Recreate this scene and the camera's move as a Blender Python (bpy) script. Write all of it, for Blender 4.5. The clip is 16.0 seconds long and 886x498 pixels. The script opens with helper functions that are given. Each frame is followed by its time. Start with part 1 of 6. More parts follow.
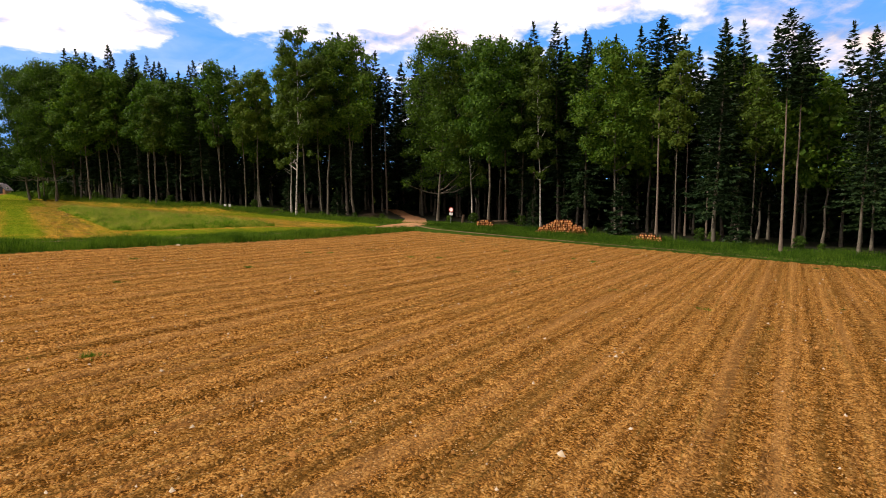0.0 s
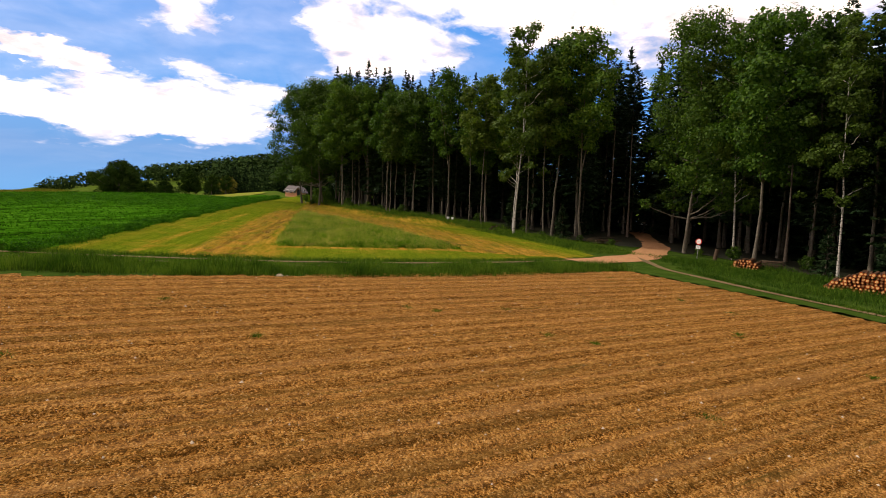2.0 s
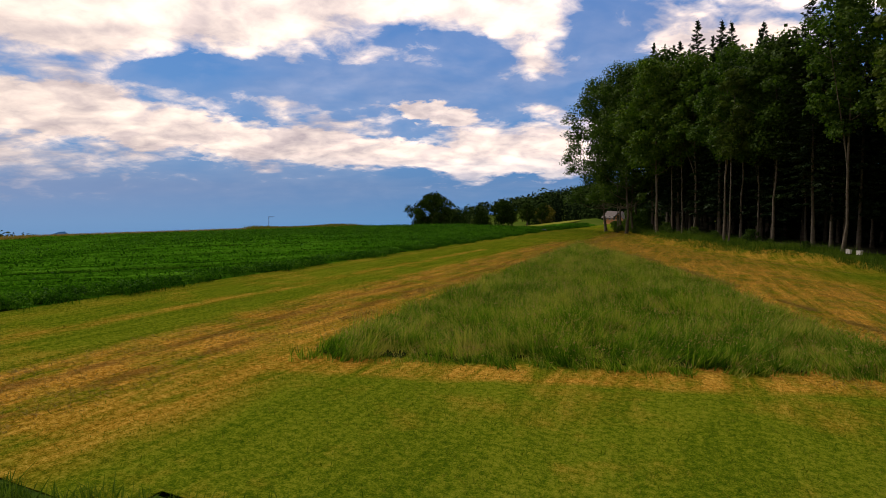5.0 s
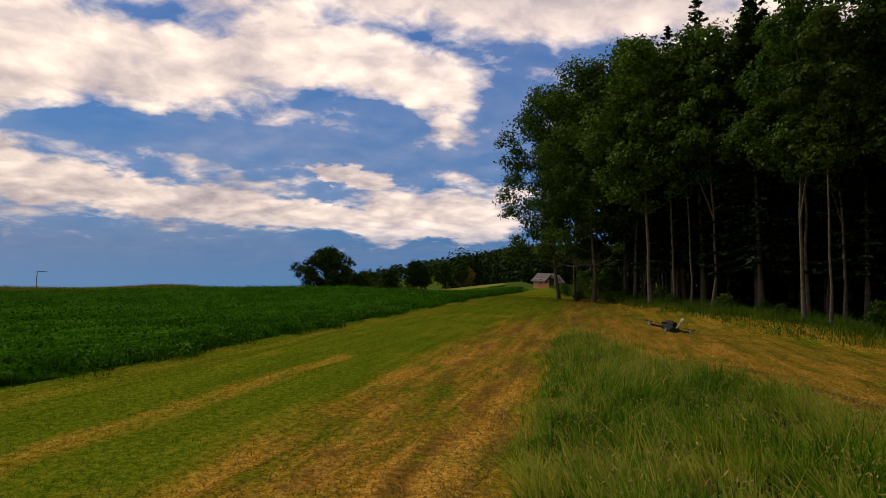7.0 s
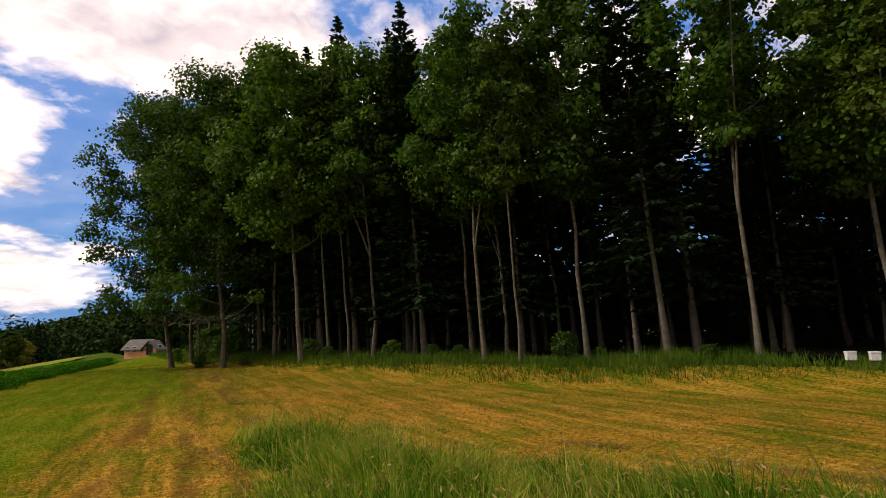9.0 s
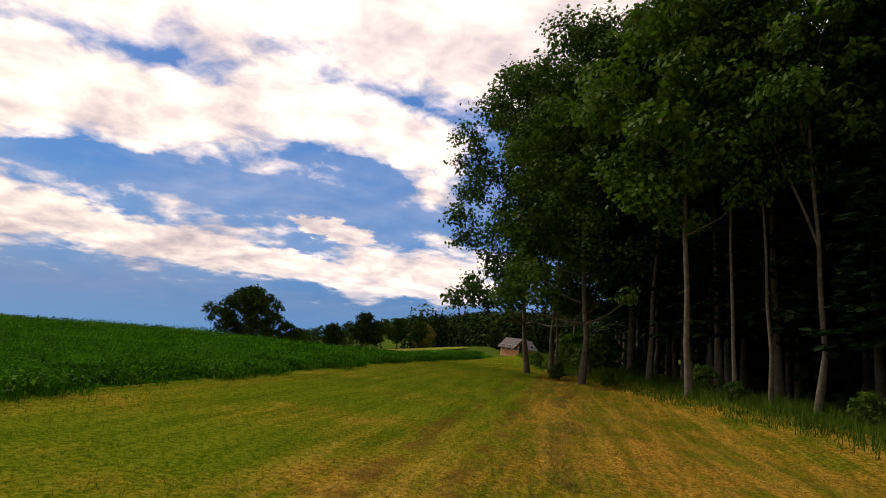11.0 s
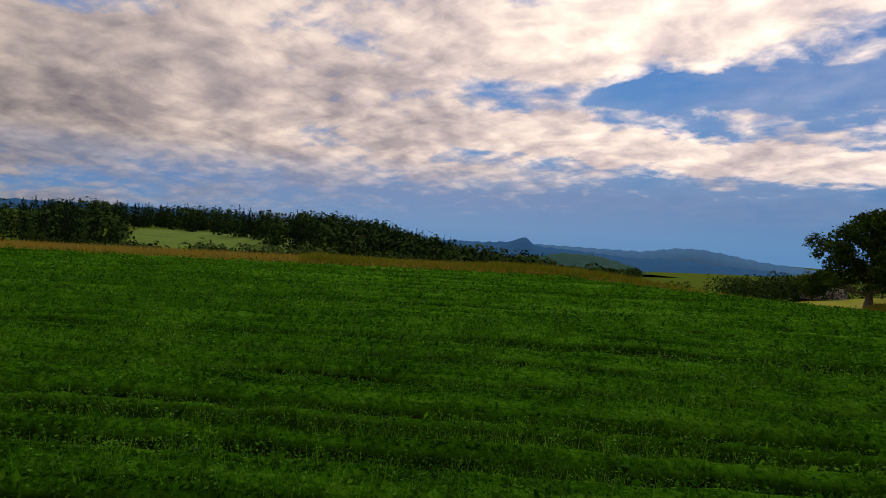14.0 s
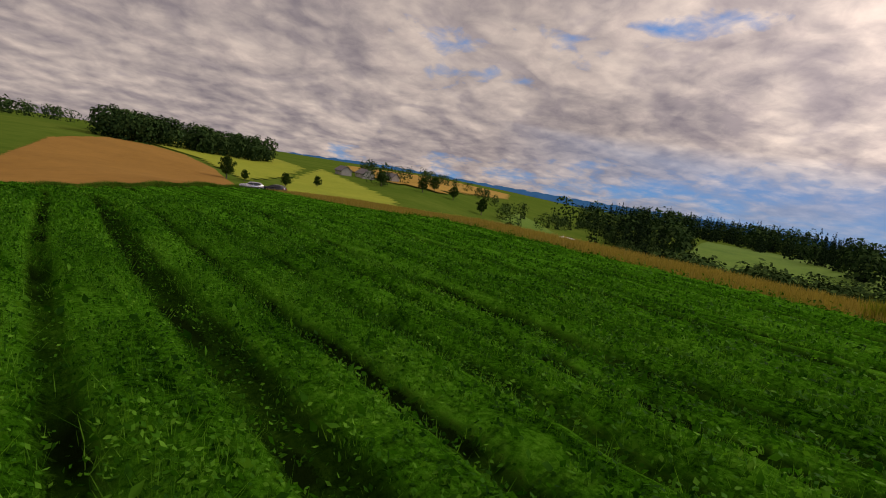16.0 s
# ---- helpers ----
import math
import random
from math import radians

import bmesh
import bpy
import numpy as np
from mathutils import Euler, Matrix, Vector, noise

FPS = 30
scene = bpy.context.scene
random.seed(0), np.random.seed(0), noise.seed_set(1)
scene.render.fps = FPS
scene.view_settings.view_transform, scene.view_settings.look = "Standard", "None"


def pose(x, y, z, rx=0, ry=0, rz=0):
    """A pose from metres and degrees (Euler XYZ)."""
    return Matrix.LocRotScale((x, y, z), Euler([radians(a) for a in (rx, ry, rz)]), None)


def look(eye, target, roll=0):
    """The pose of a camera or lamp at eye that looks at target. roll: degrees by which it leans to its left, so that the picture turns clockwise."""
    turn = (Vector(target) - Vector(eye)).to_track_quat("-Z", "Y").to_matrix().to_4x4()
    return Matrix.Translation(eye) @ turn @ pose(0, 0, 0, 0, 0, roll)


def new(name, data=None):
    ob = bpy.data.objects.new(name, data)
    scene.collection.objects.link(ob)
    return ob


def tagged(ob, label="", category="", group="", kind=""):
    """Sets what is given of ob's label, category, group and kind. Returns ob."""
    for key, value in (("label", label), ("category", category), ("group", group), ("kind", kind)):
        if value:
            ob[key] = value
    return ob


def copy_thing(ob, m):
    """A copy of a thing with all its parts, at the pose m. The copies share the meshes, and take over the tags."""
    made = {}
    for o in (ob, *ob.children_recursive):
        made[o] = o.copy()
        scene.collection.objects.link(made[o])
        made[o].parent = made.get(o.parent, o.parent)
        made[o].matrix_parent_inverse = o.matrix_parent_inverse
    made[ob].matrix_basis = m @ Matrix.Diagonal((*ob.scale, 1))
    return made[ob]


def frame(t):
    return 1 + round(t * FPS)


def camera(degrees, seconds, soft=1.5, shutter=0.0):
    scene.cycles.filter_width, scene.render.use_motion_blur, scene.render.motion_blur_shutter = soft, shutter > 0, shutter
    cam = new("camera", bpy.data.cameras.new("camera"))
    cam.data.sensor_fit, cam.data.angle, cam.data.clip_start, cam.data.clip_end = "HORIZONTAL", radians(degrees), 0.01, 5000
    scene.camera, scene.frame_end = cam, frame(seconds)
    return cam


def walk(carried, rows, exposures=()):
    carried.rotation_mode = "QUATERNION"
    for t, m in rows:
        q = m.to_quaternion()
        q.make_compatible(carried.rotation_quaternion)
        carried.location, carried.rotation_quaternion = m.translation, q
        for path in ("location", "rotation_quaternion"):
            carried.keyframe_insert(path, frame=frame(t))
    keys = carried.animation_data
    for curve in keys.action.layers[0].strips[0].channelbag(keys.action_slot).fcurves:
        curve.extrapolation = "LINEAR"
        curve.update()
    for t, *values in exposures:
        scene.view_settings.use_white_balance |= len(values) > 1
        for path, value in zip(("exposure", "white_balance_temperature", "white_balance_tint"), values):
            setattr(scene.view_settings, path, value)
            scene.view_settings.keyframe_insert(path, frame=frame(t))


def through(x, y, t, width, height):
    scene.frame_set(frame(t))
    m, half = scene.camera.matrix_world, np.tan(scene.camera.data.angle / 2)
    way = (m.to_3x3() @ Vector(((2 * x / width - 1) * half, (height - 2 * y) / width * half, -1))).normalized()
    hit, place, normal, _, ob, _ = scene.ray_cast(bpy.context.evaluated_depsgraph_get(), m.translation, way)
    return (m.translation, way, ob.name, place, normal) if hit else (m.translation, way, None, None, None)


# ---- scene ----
cam = camera(75.4, 16.0, 1.0)
PATH = [
    (0, (11.175, -0.094, 4.09), (12.379, 1.493, 3.91), 2.1),
    (0.5, (14.045, 2.509, 4.928), (15.117, 4.188, 4.752), 2.3),
    (1, (17.172, 4.669, 5.334), (18.064, 6.451, 5.166), 2.9),
    (1.5, (20.386, 7.04, 5.494), (21.034, 8.925, 5.323), 4.1),
    (2, (23.475, 9.544, 5.477), (23.851, 11.499, 5.282), 4.6),
    (2.5, (25.994, 14.456, 4.926), (26.079, 16.443, 4.712), 5.5),
    (3, (28.301, 18.372, 4.807), (28.088, 20.348, 4.582), 5.2),
    (3.5, (30.199, 22.194, 4.984), (29.767, 24.135, 4.77), 4.3),
    (4, (31.7, 26.635, 4.93), (31.096, 28.531, 4.734), 2.7),
    (4.2, (31.637, 29.07, 4.815), (30.982, 30.951, 4.628), 2.6),
    (6.3, (21.787, 73.622, 4.207), (20.963, 75.442, 4.106), 1.3),
    (6.5, (21.128, 75.818, 4.036), (20.348, 77.658, 3.97), 1.8),
    (7, (18.87, 80.604, 3.243), (18.373, 82.54, 3.314), 2.6),
    (7.5, (17.1, 85.352, 3.231), (17.221, 87.34, 3.414), 1.6),
    (8, (15.98, 88.586, 3.462), (16.73, 90.425, 3.695), -0.9),
    (8.2, (15.497, 89.409, 3.38), (16.405, 91.177, 3.602), -3.1),
    (10.3, (17.881, 102.301, 1.636), (18.025, 104.257, 2.026), 3.7),
    (10.5, (17.974, 103.919, 1.845), (17.952, 105.886, 2.205), 4.4),
    (11, (17.9, 107.259, 2.561), (17.465, 109.19, 2.85), 6.9),
    (11.5, (18.354, 109.302, 3.424), (17.487, 111.097, 3.589), 7.3),
    (12, (17.661, 110.974, 4.43), (16.443, 112.56, 4.449), 7.6),
    (12.5, (15.535, 114.147, 5.469), (14.134, 115.572, 5.391), 6.8),
    (13, (11.677, 116.865, 5.626), (10.158, 118.159, 5.488), 5.8),
    (13.5, (8.237, 119.309, 5.451), (6.585, 120.423, 5.283), 4.9),
    (14, (4.572, 121.762, 4.892), (2.764, 122.598, 4.71), 4.2),
    (14.5, (1.113, 123.751, 4.296), (-0.819, 124.227, 4.096), 4.1),
    (15, (-3.266, 125.362, 3.648), (-5.253, 125.359, 3.426), 4.7),
    (15.5, (-7.514, 126.211, 3.462), (-9.424, 125.68, 3.196), 5.6),
    (16, (-10.586, 125.888, 3.574), (-12.326, 124.954, 3.255), 7.1),
]
walk(cam, [(t, look(eye, target, roll)) for t, eye, target, roll in PATH], [(0.0, 0.80, 6900, 12), (1.0, 0.76, 6900, 12), (2.5, 0.40, 6900, 12), (3.5, 0.08, 6900, 12), (4.2, -0.02, 6900, 12), (6.5, -0.42, 6900, 12), (7.5, -0.52, 6900, 12), (8.2, -0.25, 6900, 12), (10.3, 0.55, 6900, 12), (11.0, -0.08, 6900, 12), (11.5, -0.45, 6900, 12), (12.5, -0.6, 6900, 12), (13.5, -0.42, 6900, 12), (14.5, -0.2, 6900, 12), (15.5, -0.2, 6900, 12), (16.0, -0.05, 6900, 12)])

# ---- light ----
SUN_YAW, SUN_UP = 68.0, 36.0  # the sun's own place
GLOW_YAW, GLOW_UP = 10.0, 42.0  # the brightest clouds


def nodes_of(tree):
    """Short ways to add a node, a link and a few common nodes to a node tree."""
    def add(kind, **values):
        n = tree.nodes.new(kind)
        for key, value in values.items():
            if key in n.inputs:
                n.inputs[key].default_value = value
        return n

    def link(a, b):
        tree.links.new(a, b)
    return add, link


def math_node(add, link, op, a, b=None, clamp=False):
    n = add("ShaderNodeMath")
    n.operation, n.use_clamp = op, clamp
    for k, v in enumerate((a, b)):
        if v is None:
            continue
        if isinstance(v, (int, float)):
            n.inputs[k].default_value = v
        else:
            link(v, n.inputs[k])
    return n.outputs[0]


def ramp_node(add, link, value, stops):
    n = add("ShaderNodeValToRGB")
    while len(n.color_ramp.elements) < len(stops):
        n.color_ramp.elements.new(0.5)
    for e, (pos, col) in zip(n.color_ramp.elements, stops):
        e.position, e.color = pos, (*col, 1) if len(col) == 3 else col
    link(value, n.inputs[0])
    return n.outputs[0]


def mix_node(add, link, fac, a, b, mode="MIX"):
    n = add("ShaderNodeMix")
    n.data_type, n.blend_type = "RGBA", mode
    for socket, v in ((n.inputs[0], fac), (n.inputs[6], a), (n.inputs[7], b)):
        if isinstance(v, (int, float)):
            socket.default_value = v
        elif isinstance(v, tuple):
            socket.default_value = (*v, 1)
        else:
            link(v, socket)
    return n.outputs[2]


# cloud banks (+) and gaps (-): azimuth west of north, elevation, half width, half height, tilt in degrees, weight
BANKS = [(16, 5.2, 13.5, 3.4, 8, 0.5), (-2, 13, 9.6, 2.7, 2, 0.4), (-30, 19.5, 30, 6.0, 2, 0.42), (26, 31, 40, 8, 0, 0.45),
         (50, 16, 20, 3.9, 5, 0.5), (24, 19.4, 12.6, 3.0, -4, 0.45), (14, 15.5, 6.9, 2.3, -25, 0.3), (34, 11.2, 19.6, 1.8, 1, -0.4),
         (7, 13.3, 6.1, 3.0, -22, -0.5), (56, 6.4, 11, 2.1, -3, 0.45), (38, 5.1, 18.4, 1.7, -2, 0.45), (17, 4.2, 9.3, 1.8, -2, 0.4),
         (24, 8.7, 4.2, 0.8, -6, 0.6), (94, 7.5, 14.8, 5.2, 3, 0.35), (143, 5.9, 20, 7.4, -3, 0.35), (97, 14, 7, 1.4, 1, -0.4)]


def build_sky():
    w = bpy.data.worlds.new("world")
    scene.world = w
    w.use_nodes = True
    w.node_tree.nodes.clear()
    add, link = nodes_of(w.node_tree)
    co = add("ShaderNodeTexCoord").outputs["Generated"]
    sky = add("ShaderNodeTexSky")
    sky.sky_type, sky.sun_disc = "NISHITA", False
    sky.sun_elevation, sky.sun_rotation = radians(SUN_UP), radians(-SUN_YAW)
    sky.air_density, sky.dust_density = 1.3, 0.6
    sep = add("ShaderNodeSeparateXYZ")
    link(co, sep.inputs[0])
    x, y, z0 = sep.outputs
    # elevation over the tilted horizon of the site
    z = math_node(add, link, "ADD", math_node(add, link, "SUBTRACT", z0, math_node(add, link, "MULTIPLY", x, 0.047)), math_node(add, link, "MULTIPLY", y, 0.012))
    up = math_node(add, link, "MAXIMUM", z, 0.0)
    flat = math_node(add, link, "ADD", up, 0.24)
    # cloud layer: long axis of the streaks, then across
    px, py = math_node(add, link, "DIVIDE", x, flat), math_node(add, link, "DIVIDE", y, flat)
    sa, ca = math.sin(radians(62)), math.cos(radians(62))
    run = math_node(add, link, "ADD", math_node(add, link, "MULTIPLY", px, sa), math_node(add, link, "MULTIPLY", py, ca))
    across = math_node(add, link, "SUBTRACT", math_node(add, link, "MULTIPLY", px, ca), math_node(add, link, "MULTIPLY", py, sa))
    comb = add("ShaderNodeCombineXYZ")
    link(math_node(add, link, "MULTIPLY", run, 0.92), comb.inputs[0])
    link(across, comb.inputs[1])

    def cloud(scale, detail, rough, off, warp):
        m = add("ShaderNodeMapping")
        m.inputs["Location"].default_value = off
        link(comb.outputs[0], m.inputs[0])
        n = add("ShaderNodeTexNoise", Scale=scale, Detail=detail, Roughness=rough, Distortion=warp)
        link(m.outputs[0], n.inputs["Vector"])
        return n.outputs[0]
    big = cloud(0.95, 3.0, 0.5, (3.1, 1.7, 0), 0.2)
    mid = cloud(3.1, 8.0, 0.57, (0.4, 5.2, 0), 0.4)
    # the same layer a little nearer the sun: where it thins out sunwards, the cloud is lit
    soft = cloud(3.1, 3.5, 0.5, (0.4, 5.2, 0), 0.4)
    toward = cloud(3.1, 3.5, 0.5, (0.44, 5.155, 0), 0.4)
    fine = cloud(10.5, 9.0, 0.6, (7.0, 2.2, 0), 0.4)
    # rounded puffs: cells of a bent plane
    bend = add("ShaderNodeTexNoise", Scale=3.8, Detail=5.0, Roughness=0.6)
    link(comb.outputs[0], bend.inputs["Vector"])
    shift = add("ShaderNodeVectorMath")
    shift.operation = "MULTIPLY_ADD"
    link(bend.outputs[1], shift.inputs[0])
    shift.inputs[1].default_value = (0.30, 0.30, 0.0)
    link(comb.outputs[0], shift.inputs[2])
    cells = add("ShaderNodeTexVoronoi", Scale=7.5)
    cells.feature = "SMOOTH_F1"
    cells.inputs["Smoothness"].default_value = 0.5
    link(shift.outputs[0], cells.inputs["Vector"])
    puff = math_node(add, link, "SUBTRACT", 0.55, cells.outputs["Distance"])
    cover = ramp_node(add, link, up, [(0.0, (0.44,) * 3), (0.05, (0.46,) * 3), (0.10, (0.72,) * 3), (0.15, (0.70,) * 3), (0.22, (0.62,) * 3), (0.32, (0.76,) * 3), (0.6, (0.82,) * 3)])
    west = math_node(add, link, "MULTIPLY", math_node(add, link, "SUBTRACT", math_node(add, link, "MULTIPLY", y, -1.0), 0.0), 0.36)
    west = math_node(add, link, "ADD", west, math_node(add, link, "MULTIPLY", math_node(add, link, "MULTIPLY", math_node(add, link, "SUBTRACT", math_node(add, link, "MULTIPLY", x, -1.0), 0.62), 2.8, clamp=True), 0.17))
    den = math_node(add, link, "ADD", math_node(add, link, "MULTIPLY", big, 0.9), math_node(add, link, "MULTIPLY", mid, 1.0))
    # the banks' outlines are bent by the cloud noise
    bent = add("ShaderNodeVectorMath")
    bent.operation = "MULTIPLY_ADD"
    link(bend.outputs[1], bent.inputs[0])
    bent.inputs[1].default_value = (0.10, 0.10, 0.07)
    link(co, bent.inputs[2])
    for yaw, el, half_w, half_h, tilt, weight in BANKS:
        a, e, k = radians(yaw), radians(el), radians(tilt)
        right = Vector((math.cos(a), math.sin(a), 0))
        over = Vector((math.sin(a) * math.sin(e), -math.cos(a) * math.sin(e), math.cos(e)))
        mid_way = Vector((-math.sin(a) * math.cos(e), math.cos(a) * math.cos(e), math.sin(e))) + Vector((0.05, 0.05, 0.035))
        total = None
        for axis, half in ((right * math.cos(k) + over * math.sin(k), half_w), (over * math.cos(k) - right * math.sin(k), half_h)):
            axis = axis / math.sin(radians(half))
            d = add("ShaderNodeVectorMath")
            d.operation = "DOT_PRODUCT"
            link(bent.outputs[0], d.inputs[0])
            d.inputs[1].default_value = axis
            u = math_node(add, link, "SUBTRACT", d.outputs["Value"], axis.dot(mid_way))
            q = math_node(add, link, "MULTIPLY", u, u)
            total = q if total is None else math_node(add, link, "ADD", total, q)
        w = math_node(add, link, "SUBTRACT", 1.25, total, clamp=True)
        den = math_node(add, link, "ADD", den, math_node(add, link, "MULTIPLY", w, weight if weight > 0 else weight * 0.6))
    den = math_node(add, link, "ADD", den, math_node(add, link, "MULTIPLY", math_node(add, link, "SUBTRACT", fine, 0.16), 0.50))
    den = math_node(add, link, "ADD", den, math_node(add, link, "MULTIPLY", puff, 0.20))
    den = math_node(add, link, "ADD", den, math_node(add, link, "ADD", cover, west))
    den = math_node(add, link, "MULTIPLY", math_node(add, link, "SUBTRACT", den, 1.56), 3.3, clamp=True)
    thick = math_node(add, link, "ADD", math_node(add, link, "MULTIPLY", mid, 0.8), math_node(add, link, "MULTIPLY", big, 0.9))
    thick = math_node(add, link, "SUBTRACT", thick, math_node(add, link, "MULTIPLY", puff, 0.35))
    thick = math_node(add, link, "SUBTRACT", thick, math_node(add, link, "MULTIPLY", fine, 0.58))
    thick = math_node(add, link, "MULTIPLY", math_node(add, link, "SUBTRACT", thick, 0.225), 1.75, clamp=True)
    # the blue between the clouds, greyer and darker in a band over the horizon
    blue = mix_node(add, link, 1.0, sky.outputs[0], (0.105, 0.112, 0.128), "MULTIPLY")
    haze = ramp_node(add, link, up, [(0.0, (0.065, 0.295, 0.67)), (0.06, (0.014, 0.200, 0.57)), (0.14, (0.038, 0.240, 0.65)), (0.4, (0.040, 0.205, 0.62))])
    blue = mix_node(add, link, 0.88, blue, haze)
    lit = mix_node(add, link, thick, (1.68, 1.49, 1.34), (0.70, 0.64, 0.69))
    relief = math_node(add, link, "ADD", math_node(add, link, "MULTIPLY", math_node(add, link, "SUBTRACT", soft, toward), 3.6), 0.5)
    relief = math_node(add, link, "ADD", relief, math_node(add, link, "MULTIPLY", math_node(add, link, "SUBTRACT", fine, 0.5), 0.22))
    grain = ramp_node(add, link, relief, [(0.15, (0.74, 0.745, 0.81)), (0.5, (1.0, 1.0, 1.0)), (0.85, (1.2, 1.18, 1.15))])
    lit = mix_node(add, link, 1.0, lit, grain, "MULTIPLY")
    # near the sun's place the clouds glow, away from it they turn grey
    sunward = add("ShaderNodeVectorMath")
    sunward.operation = "DOT_PRODUCT"
    link(co, sunward.inputs[0])
    a, e = radians(GLOW_YAW), radians(GLOW_UP)
    sunward.inputs[1].default_value = (-math.sin(a) * math.cos(e), math.cos(a) * math.cos(e), math.sin(e))
    glow = ramp_node(add, link, sunward.outputs["Value"], [(0.0, (0.36, 0.35, 0.36)), (0.35, (0.64, 0.615, 0.62)), (0.75, (0.99, 0.95, 0.925)), (1.0, (1.24, 1.19, 1.15))])
    lit = mix_node(add, link, 1.0, lit, glow, "MULTIPLY")
    low = ramp_node(add, link, up, [(0.0, (0.0,) * 3), (0.02, (0.10,) * 3), (0.06, (0.42,) * 3), (0.11, (1.0,) * 3)])
    low = math_node(add, link, "MAXIMUM", low, math_node(add, link, "MULTIPLY", math_node(add, link, "SUBTRACT", 0.35, y), 1.3, clamp=True))
    den = math_node(add, link, "MULTIPLY", den, low)
    # a thin veil over the blue
    veil = math_node(add, link, "MULTIPLY", math_node(add, link, "SUBTRACT", math_node(add, link, "ADD", math_node(add, link, "MULTIPLY", big, 0.7), math_node(add, link, "MULTIPLY", mid, 0.5)), 0.50), 2.2, clamp=True)
    veil = math_node(add, link, "MULTIPLY", math_node(add, link, "MULTIPLY", veil, low), 0.32)
    den = math_node(add, link, "MAXIMUM", den, veil)
    col = mix_node(add, link, den, blue, lit)
    below = math_node(add, link, "LESS_THAN", z, -0.03)
    col = mix_node(add, link, below, col, (0.06, 0.09, 0.05))
    bg = add("ShaderNodeBackground", Strength=1.0)
    link(col, bg.inputs[0])
    out = add("ShaderNodeOutputWorld")
    link(bg.outputs[0], out.inputs[0])


build_sky()
sun = new("sun", bpy.data.lights.new("sun", "SUN"))
sun.data.energy, sun.data.angle, sun.data.color = 2.0, radians(3), (1.0, 0.93, 0.82)
sun.matrix_world = look((-math.sin(radians(SUN_YAW)) * math.cos(radians(SUN_UP)) * 100, math.cos(radians(SUN_YAW)) * math.cos(radians(SUN_UP)) * 100, math.sin(radians(SUN_UP)) * 100), (0, 0, 0))


# ---- materials ----
def material(name, rough=0.8, spec=0.2):
    m = bpy.data.materials.new(name)
    m.use_nodes = True
    m.node_tree.nodes.clear()
    add, link = nodes_of(m.node_tree)
    bs = add("ShaderNodeBsdfPrincipled", Roughness=rough)
    bs.inputs["Specular IOR Level"].default_value = spec
    out = add("ShaderNodeOutputMaterial")
    link(bs.outputs[0], out.inputs[0])
    return m, add, link, bs, out


def coords(add, link, scale=(1, 1, 1), rot=0.0):
    m = add("ShaderNodeMapping")
    m.inputs["Scale"].default_value = scale
    m.inputs["Rotation"].default_value = (0, 0, rot)
    link(add("ShaderNodeTexCoord").outputs["Object"], m.inputs[0])
    return m.outputs[0]


def noise_node(add, link, vec, scale, detail=6.0, rough=0.6, warp=0.0):
    n = add("ShaderNodeTexNoise", Scale=scale, Detail=detail, Roughness=rough, Distortion=warp)
    link(vec, n.inputs["Vector"])
    return n.outputs[0]


def bump(add, link, bs, value, strength, dist):
    b = add("ShaderNodeBump", Strength=strength, Distance=dist)
    link(value, b.inputs["Height"])
    link(b.outputs[0], bs.inputs["Normal"])


def simple(name, a, b, scale=3.0, rough=0.8, spec=0.2, relief=0.3, dist=0.02, metal=0.0):
    """Two colours mixed by coarse and fine noise, with fine relief."""
    m, add, link, bs, _ = material(name, rough, spec)
    v = coords(add, link)
    n1, n2 = noise_node(add, link, v, scale), noise_node(add, link, v, scale * 9, 4)
    f = math_node(add, link, "ADD", math_node(add, link, "MULTIPLY", n1, 0.6), math_node(add, link, "MULTIPLY", n2, 0.4))
    link(ramp_node(add, link, f, [(0.35, a), (0.65, b)]), bs.inputs["Base Color"])
    bs.inputs["Metallic"].default_value = metal
    if relief:
        bump(add, link, bs, n2, relief, dist)
    return m


def leafy(name, a, b, c, through=0.35, rough=0.55, drift=0.0, spec=0.08):
    """Leaves: three tones, by leaf and by plant, with light through them."""
    m, add, link, bs, out = material(name, rough, spec)
    isl = add("ShaderNodeNewGeometry").outputs["Random Per Island"]
    obj = add("ShaderNodeObjectInfo").outputs["Random"]
    f = math_node(add, link, "ADD", math_node(add, link, "MULTIPLY", isl, 0.6), math_node(add, link, "MULTIPLY", obj, 0.4))
    if drift:
        v = coords(add, link)
        n = math_node(add, link, "ADD", noise_node(add, link, v, 0.35, 4, 0.6), noise_node(add, link, v, 1.6, 3, 0.6))
        f = math_node(add, link, "ADD", f, math_node(add, link, "MULTIPLY", math_node(add, link, "SUBTRACT", n, 1.0), drift))
    col = ramp_node(add, link, f, [(0.1, a), (0.55, b), (0.95, c)])
    link(col, bs.inputs["Base Color"])
    tr = add("ShaderNodeBsdfTranslucent")
    link(mix_node(add, link, 1.0, col, (1.0, 1.15, 0.5), "MULTIPLY"), tr.inputs[0])
    mx = add("ShaderNodeMixShader")
    mx.inputs[0].default_value = through
    link(bs.outputs[0], mx.inputs[1])
    link(tr.outputs[0], mx.inputs[2])
    link(mx.outputs[0], out.inputs[0])
    return m


